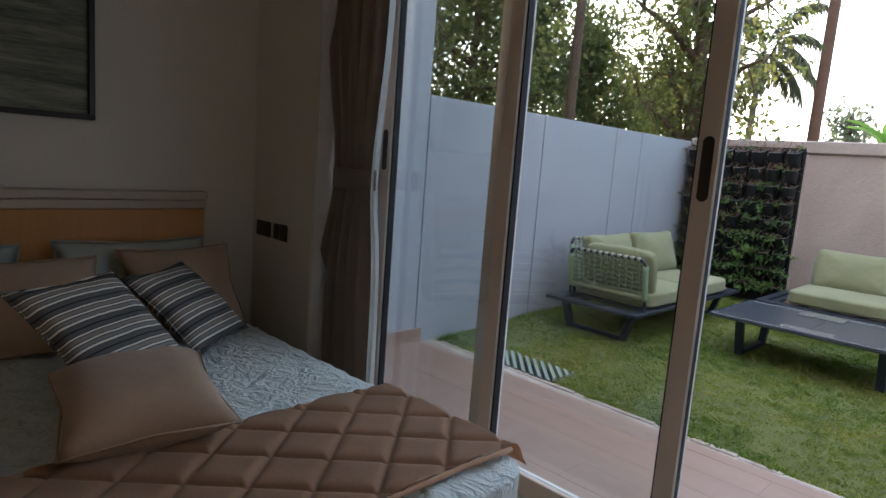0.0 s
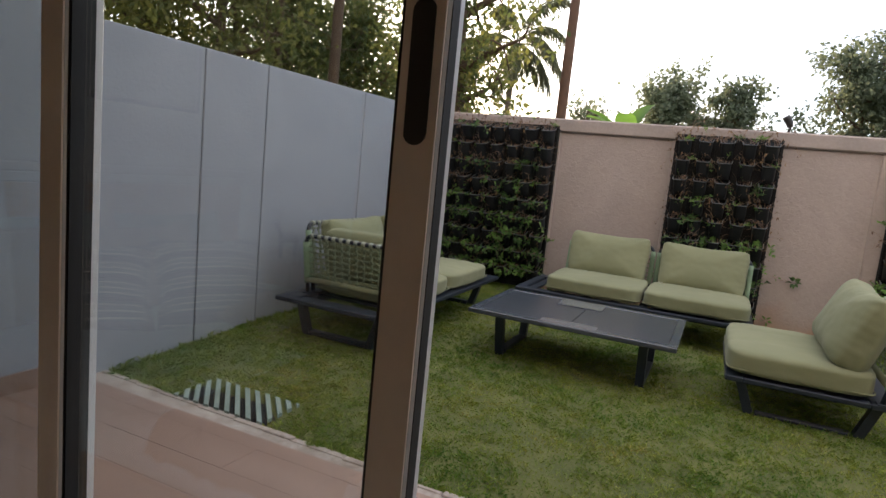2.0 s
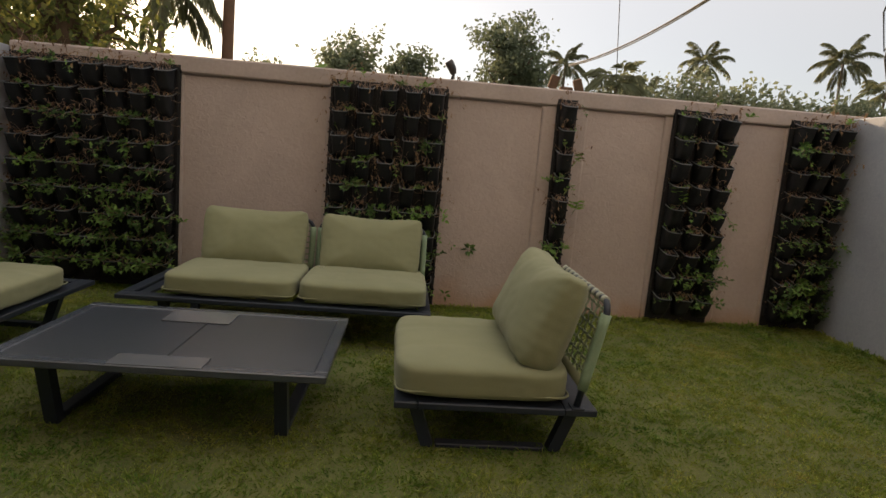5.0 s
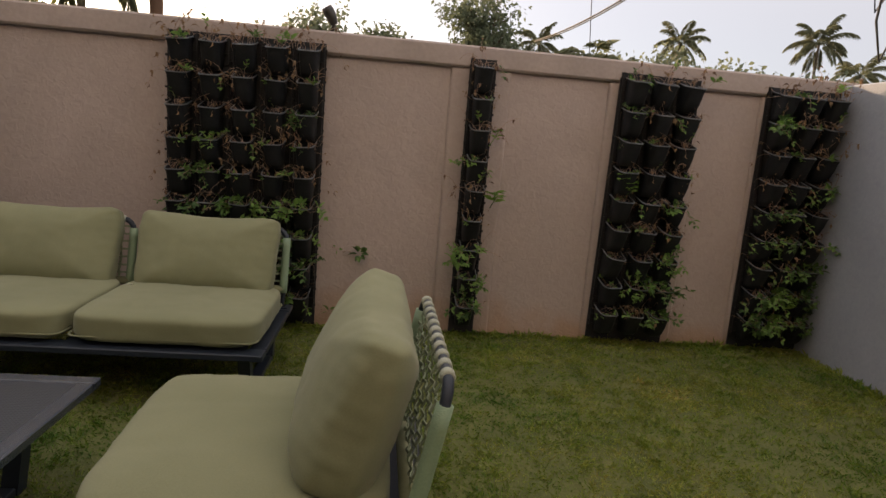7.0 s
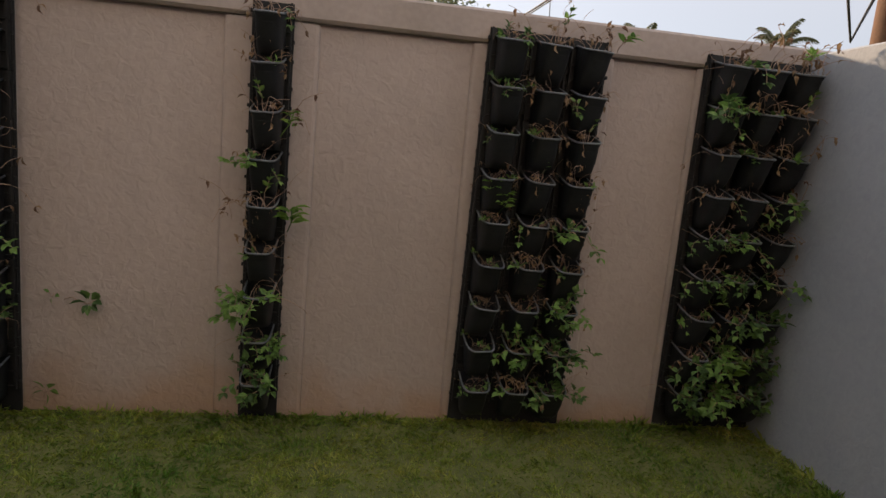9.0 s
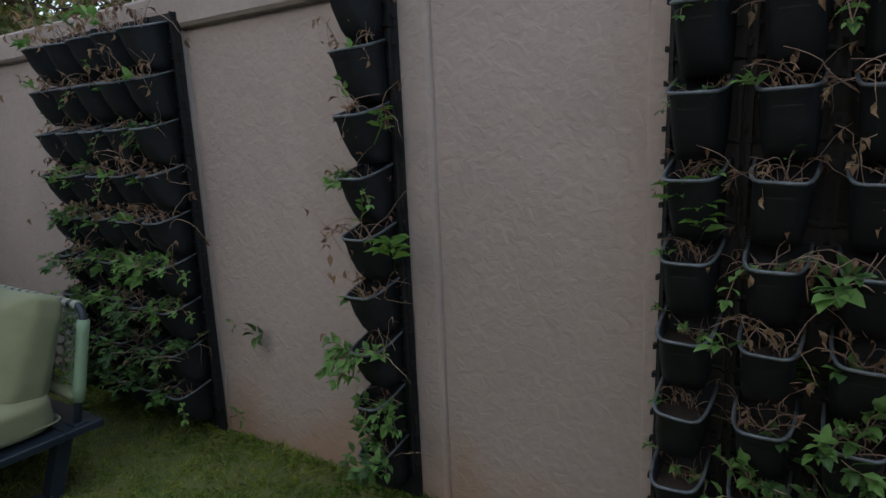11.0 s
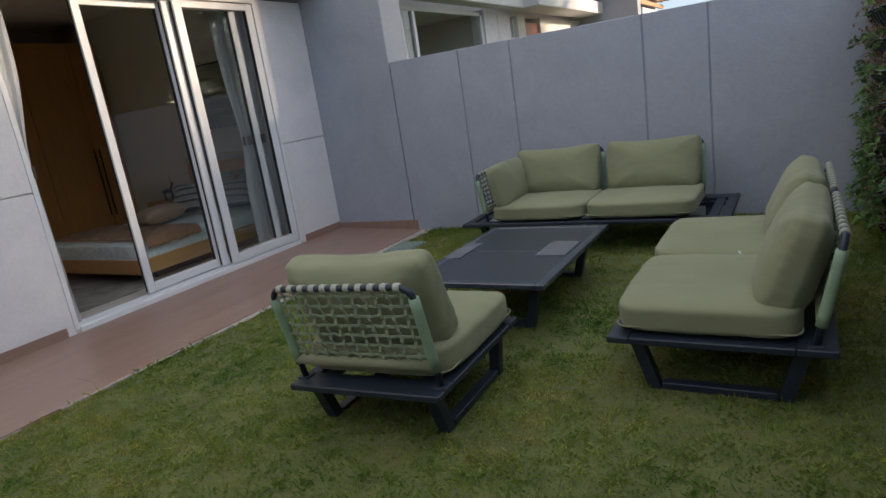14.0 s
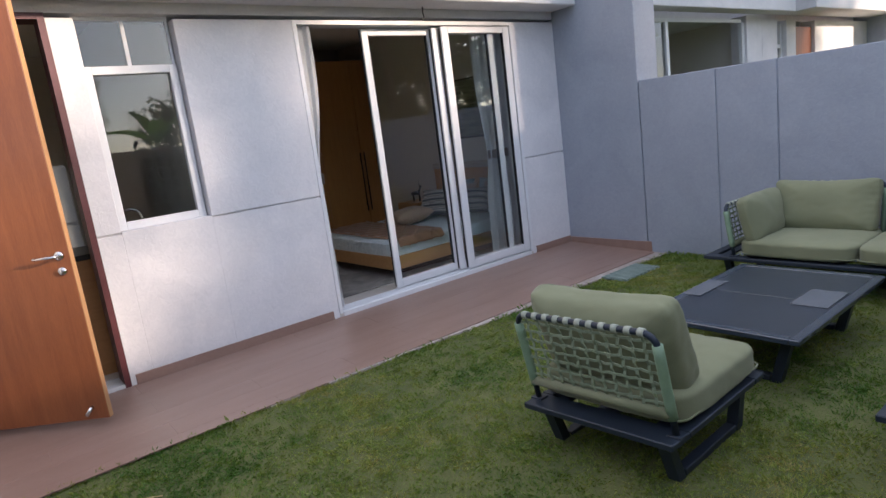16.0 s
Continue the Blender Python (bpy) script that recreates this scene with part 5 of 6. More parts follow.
pole = thing("utility_pole", "brown utility pole with hanging cable loops", "pole", at=pose(5.9, 9.0, 0))
part("post", tube([(0, 0, -0.1), (0, 0, 3), (0.02, 0, 7)], [0.125, 0.12, 0.1], 14), M["pole_rust"], pole, "", True)
part("cable_loop", tube([(-0.12, -0.05, 5.2), (-0.2, -0.06, 4.2), (-0.42, -0.06, 3.4), (-0.46, -0.05, 2.6), (-0.36, -0.05, 2.25), (-0.22, -0.05, 2.6), (-0.13, -0.04, 3.6)], 0.012, 6), M["wire"], pole, "", True)
part("cable_loop", tube([(-0.12, 0.05, 5.0), (-0.26, 0.05, 3.9), (-0.5, 0.04, 3.1), (-0.42, 0.04, 2.7), (-0.13, 0.03, 3.2)], 0.01, 6), M["wire"], pole, "", True)


def cable(a, b, sag, r, lab):
    a, b = Vector(a), Vector(b)
    pts = [a.lerp(b, k / 16) - Vector((0, 0, sag * 4 * (k / 16) * (1 - k / 16))) for k in range(17)]
    return tagged(part("overhead_cable", tube(pts, r, 5), M["wire"], None, "", True), lab, "cable", "overhead cables")


def sight(az, el, d):
    x, y = from_here(az, d)
    return (x, y, 1.19 + d * math.tan(radians(el)))


cable((4.98, 21.2, 4.3), (5.9, 9.0, 5.1), 0.42, 0.02, "dark overhead power cable with a slack curve")
cable((4.98, 21.2, 4.27), (5.9, 9.0, 5.12), 0.46, 0.014, "thin dark overhead power cable")
cable(sight(17.9, 7.2, 33), sight(17.0, 19.0, 33), 0.0, 0.022, "thin service cable hanging down to a palm")

mast = thing("lamp_mast", "rusty mast with floodlight boxes", "mast", at=pose(*from_here(13.7, 20), 0))
part("post", box(-0.19, 0.19, -0.12, 0.12, -0.1, 3.65, 0.02), M["pole_rust"], mast)
for x, z, w, rr in ((-0.42, 3.75, 0.13, 14), (0.33, 3.7, 0.13, -22), (-0.38, 3.15, 0.12, -8)):
    part("floodlight", box(-w, w, -0.07, 0.07, -0.2, 0.2, 0.02, pose(x, -0.15, z, 10, rr, 0)), M["pole_rust"], mast, "weathered floodlight box")

spot = thing("garden_spotlight", "small dark spotlight on top of the garden wall", "spotlight", at=pose(0.70, 7.16, 1.74))
part("stake", tube([(0, 0, 0), (0.012, 0, 0.04), (0.0, 0, 0.06)], 0.012, 8), M["dark_plastic"], spot, "", True)
part("head", tube([(0.012, 0, 0.045), (0.0, -0.005, 0.08), (-0.022, -0.012, 0.115), (-0.036, -0.016, 0.135)], [0.022, 0.03, 0.034, 0.03], 12), M["dark_plastic"], spot, "", True)


# ==== neighbouring houses ====
def neighbour(x1, x0):
    """The next house of the row, from x0 up to x1, seen over the boundary wall."""
    W = x1 - x0
    hs = thing("neighbour_house", "grey plastered neighbouring row house with balcony and windows", "house", "row houses", at=pose(x1, 0, 0))
    y = 1.92
    P = M["pale_plaster"]
    for a, b, z0, z1 in ((-1.65, 0.0, -0.1, 2.55), (-4.78, -4.25, -0.1, 2.55), (-4.78, -4.25 + 0.0, 2.551, 2.6), (-5.35, -4.79, -0.1, 2.54), (-6.1, -5.72, -0.1, 2.55), (-W, -6.95, -0.1, 2.55)):
        part("wall", box(a, b, y - 0.25, y, z0, z1), P, hs)
    part("wall", box(-W, -0.001, -1.2, -1.0, -0.1, 2.6), M["inner_paint"], hs, "beige inner wall")
    part("floor_slab", box(-W, -0.001, -0.99, y - 0.251, 2.58, 2.86), P, hs)
    part("side_wall", box(-4.6, -4.4, -0.99, y - 0.251, -0.1, 2.579), M["inner_paint"], hs, "beige inner wall")
    part("canopy", box(-5.4, 0, y, 2.2, 2.62, 2.84, 0.01), P, hs, "concrete canopy slab")
    part("canopy", box(-W, -5.401, y, 2.5, 2.62, 2.88, 0.01), P, hs, "concrete balcony slab")
    win = part("window", box(-4.25, -4.17, y - 0.1, y - 0.04, 0.0, 2.5), M["white_alu"], hs, "white sliding window")
    part("frame", box(-2.05, -1.98, y - 0.1, y - 0.04, 0.0, 2.5), M["white_alu"], win)
    part("frame", box(-1.70, -1.652, y - 0.1, y - 0.04, 0.0, 2.5), M["white_alu"], win)
    part("frame", box(-4.16, -1.66, y - 0.1, y - 0.04, 2.5, 2.549), M["white_alu"], win)
    part("pane", box(-1.98, -1.70, y - 0.075, y - 0.07, 0.0, 2.5), DARK_GLASS, win)
    small = part("window", box(-5.72, -5.36, y - 0.14, y - 0.08, 1.0, 1.06), M["white_alu"], hs, "small white window")
    part("frame", box(-5.72, -5.66, y - 0.14, y - 0.08, 1.061, 2.5), M["white_alu"], small)
    part("frame", box(-5.42, -5.36, y - 0.14, y - 0.08, 1.061, 2.5), M["white_alu"], small)
    part("frame", box(-5.659, -5.421, y - 0.14, y - 0.08, 2.1, 2.16), M["white_alu"], small)
    part("pane", box(-5.66, -5.42, y - 0.115, y - 0.11, 1.06, 2.1), DARK_GLASS, small)
    part("door", box(-6.94, -6.11, y - 0.12, y - 0.06, 0.0, 2.45), M["door_wood"], hs, "reddish brown wooden door")
    part("upper_wall", box(-W, 0, 0.2, 0.4, 2.87, 6.2), P, hs)
    part("soffit", box(-6.2, 0, 0.41, 2.3, 3.55, 4.2), M["slate_metal"], hs, "dark overhanging box")
    part("roof", box(-W, 0, -8, 3.0, 6.21, 6.4), P, hs)
    for i in range(11):
        part("slat", box(-W + 0.02, -5.7, 2.38, 2.43, 2.96 + i * 0.155, 3.05 + i * 0.155), M["red_slat"], hs)
    for i in range(6):
        part("side_slat", box(-5.7, -5.65, 1.3, 2.38, 2.96 + i * 0.155, 3.05 + i * 0.155), M["red_slat"], hs)
    return hs


neighbour(-2.87, -12.6)
structure(part("wall_fin", box(-12.95, -12.605, 1.0, 3.30, -0.3, 2.94, 0.006), M["grey_plaster"]), "tall grey plastered party wall of the row", "wall")
structure(part("wall_fin", box(-12.95, -12.605, 1.0, 3.30, 2.955, 6.6, 0.006), M["grey_plaster"]), "tall grey plastered party wall of the row", "wall")
far_house = thing("neighbour_house", "far row house with slatted screen and box window", "house", "row houses", at=pose(-12.95, 0, 0))
part("wall", box(-9.5, -0.01, 1.7, 1.92, -0.1, 6.5), M["pale_plaster"], far_house)
part("sill_band", box(-2.95, -0.01, 3.20, 3.34, 2.25, 2.62), M["pale_plaster"], far_house)
for i in range(22):
    part("slat", box(-2.95, -0.01, 3.24, 3.30, 2.72 + i * 0.17, 2.82 + i * 0.17), M["door_edge"], far_house)
part("screen_back", box(-2.95, -0.02, 3.05, 3.09, -0.1, 6.4), M["dark_plastic"], far_house)
bay = part("bay_window", box(-4.6, -3.0, 1.93, 4.25, 3.05, 6.6, 0.01), M["slate_metal"], far_house, "dark projecting box window")
part("cladding", box(-2.999, -2.97, 3.35, 4.24, 3.06, 6.59), M["pale_plaster"], bay)
for z in (3.5, 4.9):
    for a, b in ((z, z + 0.07), (z + 1.15, z + 1.22)):
        part("frame", box(-2.969, -2.93, 3.5, 4.12, a, b), M["white_alu"], bay)
    for yy in (3.5, 3.78, 4.06):
        part("frame", box(-2.969, -2.931, yy, yy + 0.06, z + 0.071, z + 1.149), M["white_alu"], bay)
    part("pane", box(-2.969, -2.95, 3.56, 4.06, z + 0.07, z + 1.15), DARK_GLASS, bay)

# ==== bedroom ====
def bed():
    b = thing("bed", "low oak double bed with crumpled grey-green sheet", "bed", at=pose(-1.33, 0.62, 0.035))
    hx, hy = 1.05, 0.83
    part("plinth", box(-hx + 0.12, hx - 0.22, -hy + 0.15, hy - 0.18, 0.0, 0.10), M["dark_plastic"], b)
    part("frame_board", box(-hx, hx, hy - 0.03, hy, 0.10, 0.235, 0.004), M["oak_side"], b)
    part("frame_board", box(-hx, hx, -hy, -hy + 0.03, 0.10, 0.235, 0.004), M["oak_side"], b)
    part("frame_board", box(hx - 0.03, hx, -hy + 0.031, hy - 0.031, 0.10, 0.235, 0.004), M["oak_side"], b)
    part("deck", box(-hx + 0.01, hx - 0.031, -hy + 0.031, hy - 0.031, 0.14, 0.19), M["oak_side"], b)
    bm = cushion(2.06, 1.62, 0.20, 0.05, 16, 56, 0.004, 3)
    for v in bm.verts:
        w = noise.noise(Vector((v.co.x * 5, v.co.y * 7, 1.3))) * 0.007 + noise.noise(Vector((v.co.x * 16, v.co.y * 19, 4.1))) * 0.007 + abs(noise.noise(Vector((v.co.x * 11, v.co.y * 8, 7.7)))) * 0.012
        if v.co.z > 0:
            v.co.z += w
    m = part("mattress", bm, M["sheet"], b, "mattress in a crumpled grey-green sheet", True)
    m.matrix_basis = pose(0.0, 0.0, 0.285)
    head = part("headboard", box(-hx - 0.015, -hx + 0.025, -0.95, 0.71, 0.08, 0.90, 0.004), M["oak"], b, "oak headboard with a pale top rail")
    part("top_rail", box(-hx - 0.015, -hx + 0.045, -0.95, 0.712, 0.901, 0.945, 0.006), M["rail_paint"], head, "pale top rail")
    part("top_rail", box(-hx - 0.015, -hx + 0.055, -0.95, 0.713, 0.946, 0.985, 0.006), M["rail_paint"], head, "pale top rail")
    return b


bed()


def quilt_runner():
    """A quilted bed runner with a diamond pattern of stitched pillows, draped over the far edge."""
    bm = bmesh.new()
    x0, x1, y0, y1 = -0.99, -0.40, -0.215, 1.475
    nx, ny = 100, 270
    top = 0.432
    step = 0.21
    grid = []
    for i in range(nx + 1):
        row = []
        for j in range(ny + 1):
            x, y = x0 + (x1 - x0) * i / nx, y0 + (y1 - y0) * j / ny
            x += 0.03 * (y - 0.6) + 0.006 * math.sin(y * 9)
            u, v = (x + y * 0.9) / step, (x - y * 0.9) / step
            near = min(abs(u - round(u)), abs(v - round(v))) * step
            puff = 0.021 * (1 - math.exp(-near / 0.013))
            z = top + puff + 0.003 * noise.noise((x * 9, y * 9, 0))
            if y > 1.405:
                k = (y - 1.405) / 0.07
                z -= 0.085 * k * k
            if y < -0.165:
                k = (-0.165 - y) / 0.05
                z -= 0.06 * k * k
            row.append(bm.verts.new((x, y, z)))
        grid.append(row)
    for i in range(nx):
        for j in range(ny):
            bm.faces.new((grid[i][j], grid[i + 1][j], grid[i + 1][j + 1], grid[i][j + 1]))
    r = bmesh.ops.solidify(bm, geom=bm.faces[:], thickness=0.012)
    run = thing("bed_runner", "brown satin bed runner quilted in diamonds on the bed", "bed runner")
    part("quilting", bm, M["quilt"], run, "", True)
    for x in (x0, x1):
        edge = [(x + 0.03 * (y - 0.6) + 0.006 * math.sin(y * 9), y, top + 0.006) for y in (y0 + 0.06 + (y1 - y0 - 0.14) * k / 20 for k in range(21))]
        part("binding", tube(edge, 0.009, 6), M["quilt"], run, "", True)
    return run


quilt_runner()


def pillow_shape(w, h, t, seed, corners=0.12):
    """A stuffed pillow with pinched corners and a knife edge."""
    bm = bmesh.new()
    n = 18
    sides = []
    for s in (1, -1):
        g = []
        for i in range(n + 1):
            row = []
            for j in range(n + 1):
                u, v = -1 + 2 * i / n, -1 + 2 * j / n
                fill = max(0.0, (1 - abs(u) ** 2.6) * (1 - abs(v) ** 2.6)) ** 0.55
                k = 1 - corners * (1 - abs(u) ** 2) * abs(v) ** 3
                k2 = 1 - corners * (1 - abs(v) ** 2) * abs(u) ** 3
                x, y = u * w / 2 * k2, v * h / 2 * k
                z = s * t / 2 * fill
                z += 0.008 * fill * noise.noise((x * 12 + seed, y * 12, s)) + 0.004 * noise.noise((x * 30, y * 30 + seed, s)) * fill
                row.append(bm.verts.new((x, y, z)))
            g.append(row)
        for i in range(n):
            for j in range(n):
                q = (g[i][j], g[i + 1][j], g[i + 1][j + 1], g[i][j + 1])
                bm.faces.new(q if s > 0 else q[::-1])
    bmesh.ops.remove_doubles(bm, verts=bm.verts[:], dist=0.0005)
    return bm


def pillow(label, mt, w, h, t, at, seed):
    p = thing("pillow", label, "pillow", "pillows on the bed", at=at)
    part("cover", pillow_shape(w, h, t, seed), mt, p, "", True)
    e = 0.495
    loop = [(u * w * e, v * h * e, 0) for u, v in ((-1, -1), (0, -0.89), (1, -1), (0.89, 0), (1, 1), (0, 0.89), (-1, 1), (-0.89, 0))]
    part("seam", tube(loop, 0.004, 5, closed=True), mt, p, "", True)
    return p


def stripe_mat():
    m = bpy.data.materials.new("stripes")
    m.use_nodes = True
    nt = m.node_tree
    bs = nt.nodes["Principled BSDF"]
    tc, sep, ml, fr, ramp = (nt.nodes.new(k) for k in ("ShaderNodeTexCoord", "ShaderNodeSeparateXYZ", "ShaderNodeMath", "ShaderNodeMath", "ShaderNodeValToRGB"))
    ml.operation, fr.operation = "MULTIPLY", "FRACT"
    ml.inputs[1].default_value = 10.5
    nt.links.new(tc.outputs["Object"], sep.inputs[0])
    nt.links.new(sep.outputs["Y"], ml.inputs[0])
    nt.links.new(ml.outputs[0], fr.inputs[0])
    nt.links.new(fr.outputs[0], ramp.inputs["Fac"])
    cr = ramp.color_ramp
    cr.interpolation = "CONSTANT"
    dark, cream, grey, taupe, slate = (0.02, 0.02, 0.022, 1), (0.78, 0.73, 0.63, 1), (0.23, 0.225, 0.21, 1), (0.27, 0.24, 0.20, 1), (0.11, 0.112, 0.11, 1)
    stops = ((0.0, slate), (0.16, dark), (0.19, cream), (0.27, dark), (0.30, grey), (0.42, dark), (0.45, cream), (0.52, dark), (0.55, taupe), (0.68, dark), (0.71, cream), (0.77, dark), (0.80, slate), (0.94, dark))
    cr.elements[0].color = stops[0][1]
    cr.elements[1].position, cr.elements[1].color = stops[1]
    for p, c in stops[2:]:
        e = cr.elements.new(p)
        e.color = c
    nt.links.new(ramp.outputs["Color"], bs.inputs["Base Color"])
    bs.inputs["Roughness"].default_value = 0.85
    nz, bp = nt.nodes.new("ShaderNodeTexNoise"), nt.nodes.new("ShaderNodeBump")
    nz.inputs["Scale"].default_value = 240
    bp.inputs["Strength"].default_value = 0.3
    bp.inputs["Distance"].default_value = 0.002
    nt.links.new(tc.outputs["Object"], nz.inputs["Vector"])
    nt.links.new(nz.outputs["Fac"], bp.inputs["Height"])
    nt.links.new(bp.outputs["Normal"], bs.inputs["Normal"])
    return m


M["stripes"] = stripe_mat()
pillow("plump taupe satin pillow lying flat on the bed", M["taupe_pillow"], 0.50, 0.44, 0.20, pose(-1.13, 0.62, 0.52, 3, 6, -10), 1)
pillow("square striped black and cream pillow leaning back", M["stripes"], 0.46, 0.46, 0.13, pose(-1.57, 0.65, 0.61) @ pose(0, 0, 0, 0, 0, 122) @ pose(0, 0, 0, 40, 0, 0), 2)
pillow("square striped black and cream pillow leaning back", M["stripes"], 0.42, 0.42, 0.12, pose(-1.79, 1.03, 0.60) @ pose(0, 0, 0, 0, 0, 118) @ pose(0, 0, 0, 40, 0, 10), 3)
pillow("taupe pillow propped against the headboard", M["taupe_pillow"], 0.52, 0.42, 0.14, pose(-2.10, 1.13, 0.60) @ pose(0, 0, 0, 0, 0, 92) @ pose(0, 0, 0, 58, 0, 0), 4)
pillow("taupe pillow propped against the headboard", M["taupe_pillow"], 0.56, 0.42, 0.14, pose(-2.05, 0.50, 0.59) @ pose(0, 0, 0, 0, 0, 86) @ pose(0, 0, 0, 55, 0, 0), 5)
pillow("sage green sleeping pillow against the headboard", M["sage_pillow"], 0.66, 0.42, 0.13, pose(-2.24, 0.98, 0.61) @ pose(0, 0, 0, 0, 0, 90) @ pose(0, 0, 0, 70, 0, 0), 6)
pillow("sage green sleeping pillow against the headboard", M["sage_pillow"], 0.66, 0.42, 0.13, pose(-2.24, 0.22, 0.60) @ pose(0, 0, 0, 0, 0, 90) @ pose(0, 0, 0, 68, 0, 0), 7)

pic = thing("framed_painting", "dark green and grey abstract landscape painting in a black frame", "painting", at=pose(-2.398, 0.42, 1.70))
part("canvas", box(0.0, 0.012, -0.40, 0.40, -0.355, 0.355), M["artwork"], pic)
for a, b, c, d in ((-0.425, 0.425, -0.38, -0.356), (-0.425, 0.425, 0.356, 0.38), (-0.425, -0.401, -0.355, 0.355), (0.401, 0.425, -0.355, 0.355)):
    part("frame", box(0.0, 0.028, a, b, c, d, 0.002), M["black_frame"], pic)

sw = thing("switch_panel", "dark brown wall switch and socket plates", "switch", at=pose(-2.15, IN_Y, 0.84))
for x, w, h in ((-0.13, 0.07, 0.04), (0.0, 0.022, 0.04), (0.07, 0.035, 0.042)):
    part("plate", box(x - w, x + w, -0.010, 0.0, -h, h, 0.003), M["dark_plastic"], sw)


def curtain(x0, x1, y, tie, z0, z1, label, gather=0.5, hold=0.42, flare=7.0):
    """A tied-back curtain with a pale lining edge, hanging in folds."""
    c = thing("curtain", label, "curtain", "bedroom curtains")
    w = x1 - x0
    folds, deep = (34, 0.032) if w > 0.3 else (9, 0.014)

    def sheet(u0, u1, off, m, name):
        bm, rows = bmesh.new(), []
        nu, nz = max(8, int(60 * (u1 - u0))), 40
        for k in range(nz + 1):
            z = z0 + (z1 - z0) * k / nz
            d = (z - tie) / (0.9 if z > tie else 0.8)
            pull = gather * math.exp(-(d * d) * (3.2 if z > tie else flare))
            row = []
            for i in range(nu + 1):
                u = u0 + (u1 - u0) * i / nu
                mid = x0 + w * hold
                x = x0 + w * u
                x = mid + (x - mid) * (1 - pull)
                f = deep * (1 - 0.55 * pull) * math.sin(u * folds + 0.3 * math.sin(z * 2)) + 0.3 * deep * math.sin(u * folds * 2.1 + z)
                row.append(bm.verts.new((x, y + f + off, z)))
            rows.append(row)
        for a, b in zip(rows, rows[1:]):
            for i in range(nu):
                bm.faces.new((a[i], a[i + 1], b[i + 1], b[i]))
        bmesh.ops.solidify(bm, geom=bm.faces[:], thickness=0.004)
        return part(name, bm, m, c, "", True)

    sheet(0.0, 1.0, 0.0, M["curtain"], "drape")
    sheet(0.0, 1.07, 0.012, M["lining"], "lining")
    mid = x0 + w * hold
    centre = mid + ((x0 + x1) / 2 - mid) * (1 - gather)
    ring = [(centre + (w * 0.5 * (1 - gather) + 0.012) * math.cos(a), y + 0.006 + 0.055 * math.sin(a), tie) for a in (i * math.pi / 10 for i in range(20))]
    bm = bmesh.new()
    top = [bm.verts.new((p[0], p[1], p[2] + 0.045)) for p in ring]
    low = [bm.verts.new((p[0], p[1], p[2] - 0.045)) for p in ring]
    for i in range(20):
        bm.faces.new((low[i], low[(i + 1) % 20], top[(i + 1) % 20], top[i]))
    bmesh.ops.solidify(bm, geom=bm.faces[:], thickness=0.004)
    part("tie_back", bm, M["curtain"], c, "fabric tie-back", True)
    return c


curtain(-1.92, -1.46, 1.71, 1.15, 0.06, 2.6, "taupe tied-back curtain with white lining beside the sliding door", 0.4, 0.72)
curtain(0.485, 0.622, 1.865, 1.2, 0.07, 2.43, "taupe curtain with white lining gathered at the door jamb", 0.85, 0.97, 0.1)
tagged(part("curtain_rod", tube([(-2.0, 1.665, 2.62), (0.9, 1.665, 2.62)], 0.014, 10), M["chrome"], None, "", True), "thin metal curtain rod above the sliding door", "curtain rod")

ward = thing("wardrobe", "tall oak wardrobe with long bar handles", "wardrobe", at=pose(-1.50, -2.04, 0.035))
part("body", box(-0.88, 1.06, -0.44, 0.40, 0.0, 2.62), M["oak"], ward)
for a, b, hx in ((-0.88, -0.50, -0.535), (-0.50, 0.16, -0.465), (0.16, 0.61, 0.575), (0.61, 1.06, 0.645)):
    d = part("door", box(a + 0.003, b - 0.003, 0.401, 0.42, 0.06, 2.60, 0.002), M["oak"], ward)
    bm = bmesh.new()
    add_box(bm, hx - 0.009, hx + 0.009, 0.44, 0.455, 0.35, 1.25, 0.003)
    add_box(bm, hx - 0.006, hx + 0.006, 0.421, 0.44, 0.45, 0.47)
    add_box(bm, hx - 0.006, hx + 0.006, 0.421, 0.44, 1.13, 1.15)
    part("handle", bm, M["black_frame"], d, "long dark bar handle")

ns = thing("nightstand", "small oak nightstand beside the bed", "nightstand", at=pose(-2.18, -0.55, 0.035))
part("body", box(-0.2, 0.22, -0.22, 0.22, 0.08, 0.48, 0.004), M["oak"], ns)
part("drawer", box(0.221, 0.236, -0.2, 0.2, 0.28, 0.46, 0.003), M["oak"], ns)
part("plinth", box(-0.17, 0.17, -0.18, 0.18, 0.0, 0.08), M["dark_plastic"], ns)
orn = bmesh.new()
add_tube(orn, [(-0.07, 0, 0.11), (0.0, 0, 0.125), (0.07, 0, 0.12)], [0.025, 0.032, 0.026], 8)
for lx in (-0.06, -0.045, 0.05, 0.065):
    add_tube(orn, [(lx, 0.01, 0.11), (lx * 1.1, 0.012, 0.05), (lx, 0.01, 0.0)], 0.007, 6)
add_tube(orn, [(0.065, 0, 0.13), (0.10, 0, 0.19), (0.105, 0, 0.22), (0.14, 0, 0.215)], [0.016, 0.013, 0.016, 0.007], 8)
add_tube(orn, [(0.1, 0, 0.22), (0.08, 0, 0.29), (0.12, 0, 0.31)], 0.004, 5)
ob = tagged(part("ornament", orn, M["black_frame"], None, "", True), "small black standing animal ornament on the nightstand", "ornament")
ob.matrix_basis = pose(-2.1, -0.5, 0.515, 0, 0, 100)

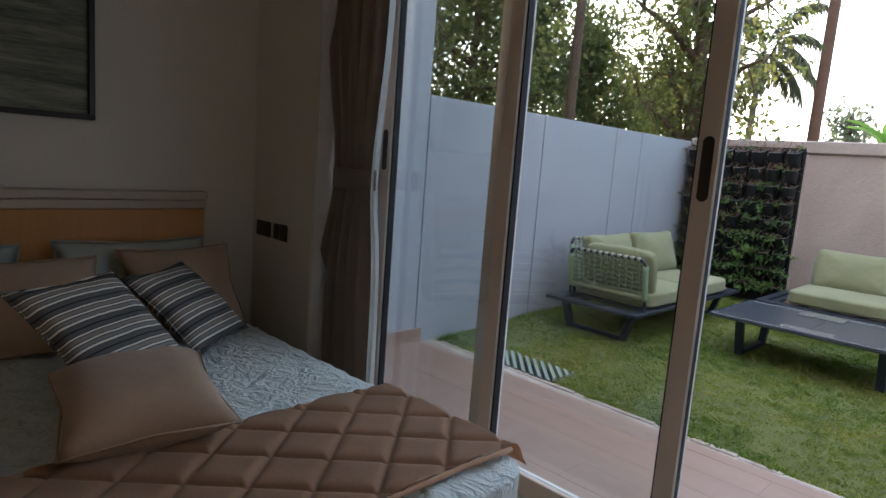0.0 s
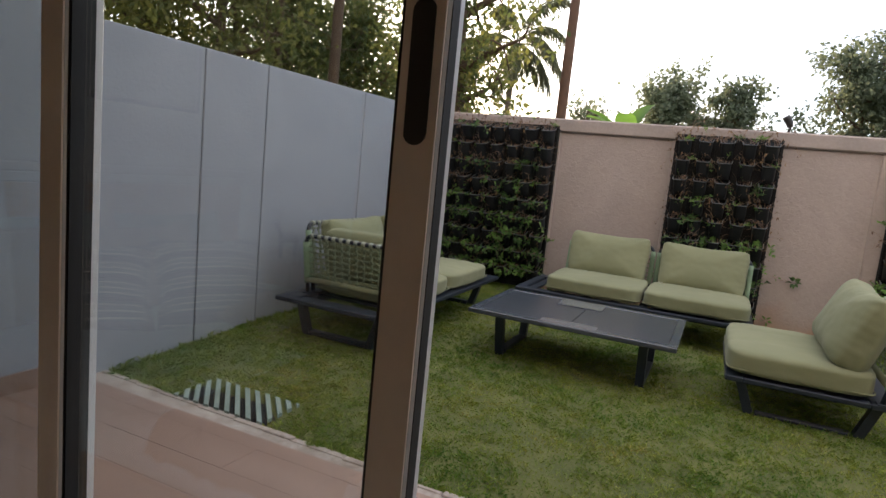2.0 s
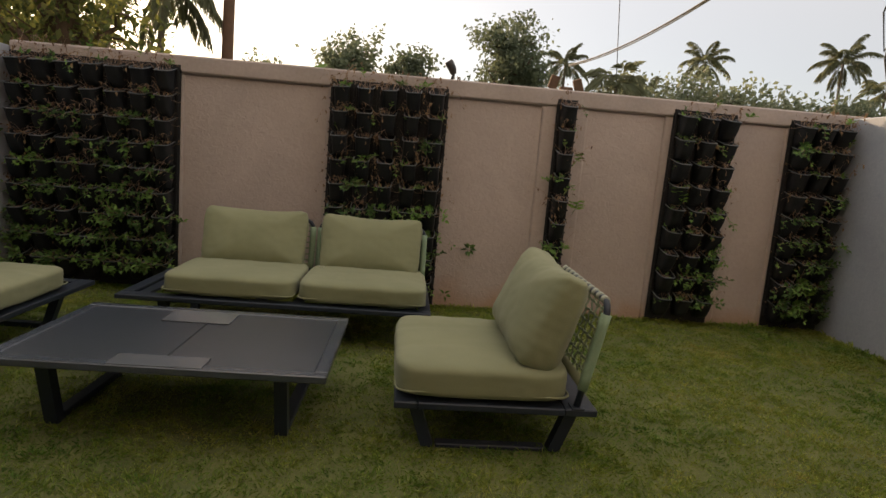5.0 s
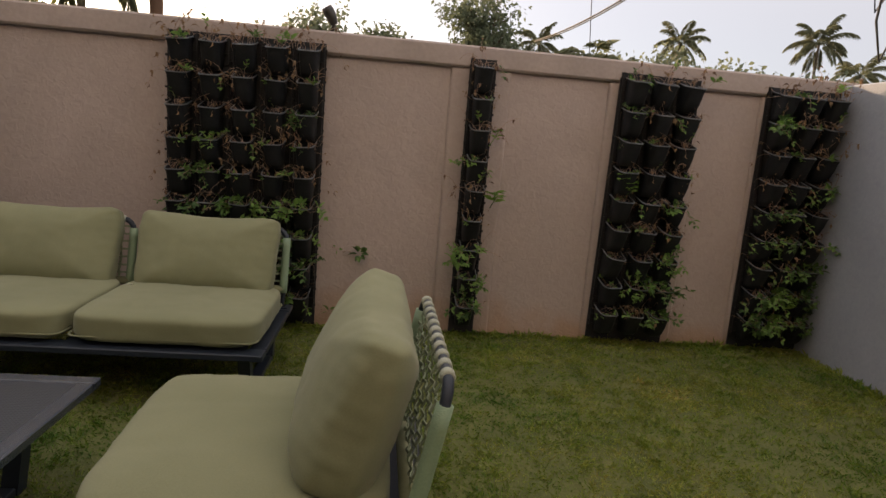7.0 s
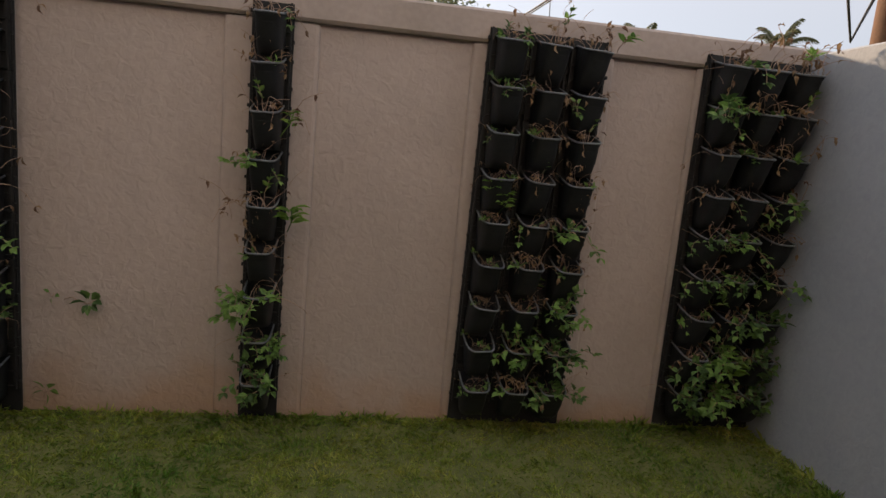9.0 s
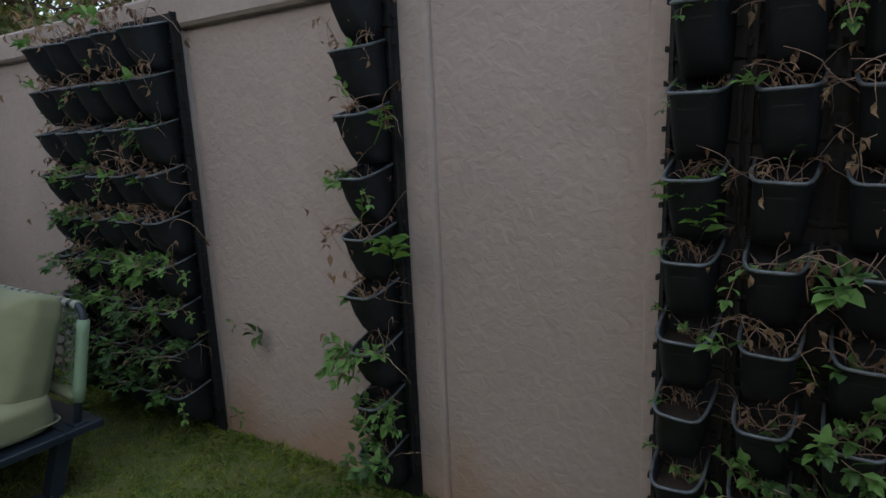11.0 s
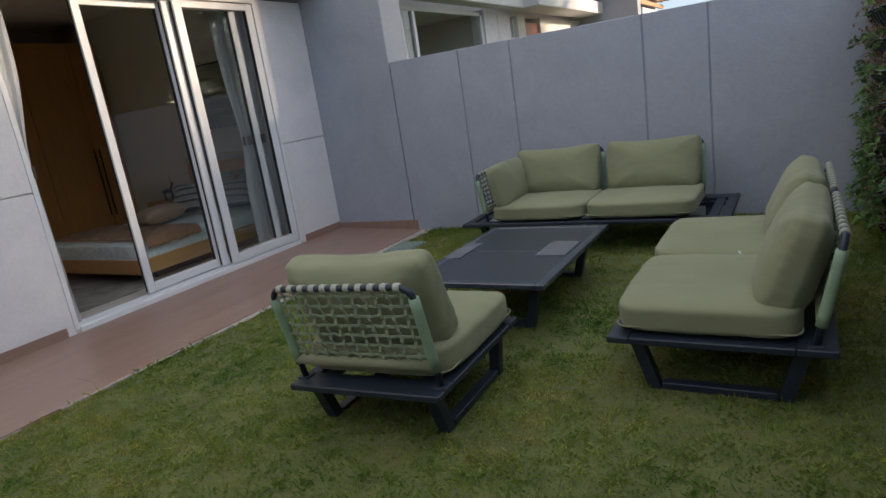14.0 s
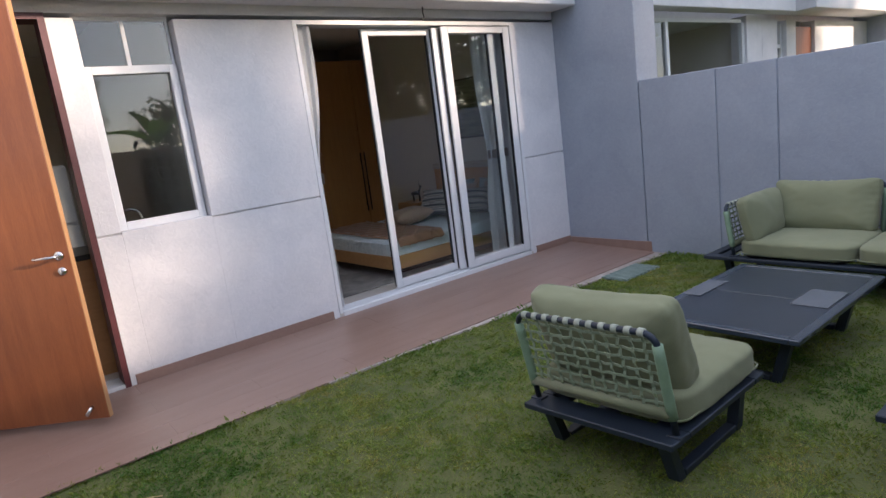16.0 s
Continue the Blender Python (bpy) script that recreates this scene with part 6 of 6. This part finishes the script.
tagged(part("rug", box(-0.95, 0.52, -0.95, 1.50, 0.036, 0.046, 0.003), M["rug"]), "mottled grey and beige rug beside the bed", "rug")
ac = thing("air_conditioner", "white split air conditioner high on the wall", "air conditioner", at=pose(-0.2, -2.49, 2.72))
part("housing", box(-0.42, 0.42, 0.0, 0.21, -0.13, 0.15, 0.03, seg=2), M["white_plastic"], ac)
part("louvre", box(-0.38, 0.38, 0.16, 0.20, -0.15, -0.135), M["dark_plastic"], ac)

# ==== kitchen behind the entrance ====
kc = thing("kitchen_counter", "kitchen counter under the window", "counter", at=pose(2.0, 1.28, 0.035))
part("body", box(-0.42, 0.45, -0.28, 0.30, 0.0, 0.86), M["oak_side"], kc)
part("worktop", box(-0.42, 0.48, -0.30, 0.33, 0.861, 0.90, 0.004), M["black_frame"], kc)
fau = [(0, 0, 0), (0, 0, 0.18)] + [(0.0 + 0.07 - 0.07 * math.cos(a), -0.04 * a / 3, 0.18 + 0.07 * math.sin(a)) for a in (0.5, 1.0, 1.57, 2.1, 2.7)] + [(0.14, -0.04, 0.15)]
fa = tagged(part("tap", tube(fau, 0.011, 10), M["chrome"], None, "", True), "arched chrome tap on the kitchen counter", "tap")
fa.matrix_basis = pose(1.93, 1.42, 0.936)
fr = thing("refrigerator", "white upright refrigerator with a dark grip", "refrigerator", at=pose(2.55, 0.35, 0.035))
part("body", box(-0.3, 0.3, -0.3, 0.3, 0.02, 1.55, 0.012), M["white_plastic"], fr)
part("door", box(-0.3, 0.3, 0.301, 0.34, 0.03, 1.06, 0.01), M["white_plastic"], fr)
part("door", box(-0.3, 0.3, 0.301, 0.34, 1.075, 1.54, 0.01), M["white_plastic"], fr)
for z in (0.95, 1.10):
    part("grip", box(0.24, 0.27, 0.341, 0.365, z, z + 0.09, 0.004), M["dark_plastic"], fr)


# ==== terrace tiles ====
def terrace_tiles():
    """Long tiles laid in a running bond, following the fall of the terrace."""
    rng = random.Random(4)
    slope = math.degrees(math.atan2(-0.044, 1.03))
    meshes = {}
    y, r = FACE_Y + 0.003, 0
    while y < 2.93:
        d = min(0.2, 3.02 - y)
        x = LEFT_X + 0.016 - (0.6 if r % 2 else 0.0)
        while x < RIGHT_X:
            a, b = max(x, LEFT_X + 0.016), min(x + 1.2, RIGHT_X - 0.005)
            if b - a > 0.05:
                key = (round(b - a, 3), round(d, 3))
                if key not in meshes:
                    meshes[key] = mesh_of("tile", box(0, b - a - 0.0006, 0, d - 0.0006, -0.008, 0.0, 0.0005), M["terrace_tile"], False)
                piece("tile", meshes[key], terrace, pose(a, y, 0.002 - 0.0425 * (y - FACE_Y) + rng.uniform(0, 0.0006), slope))
            x += 1.2
        y += 0.2
        r += 1


terrace_tiles()
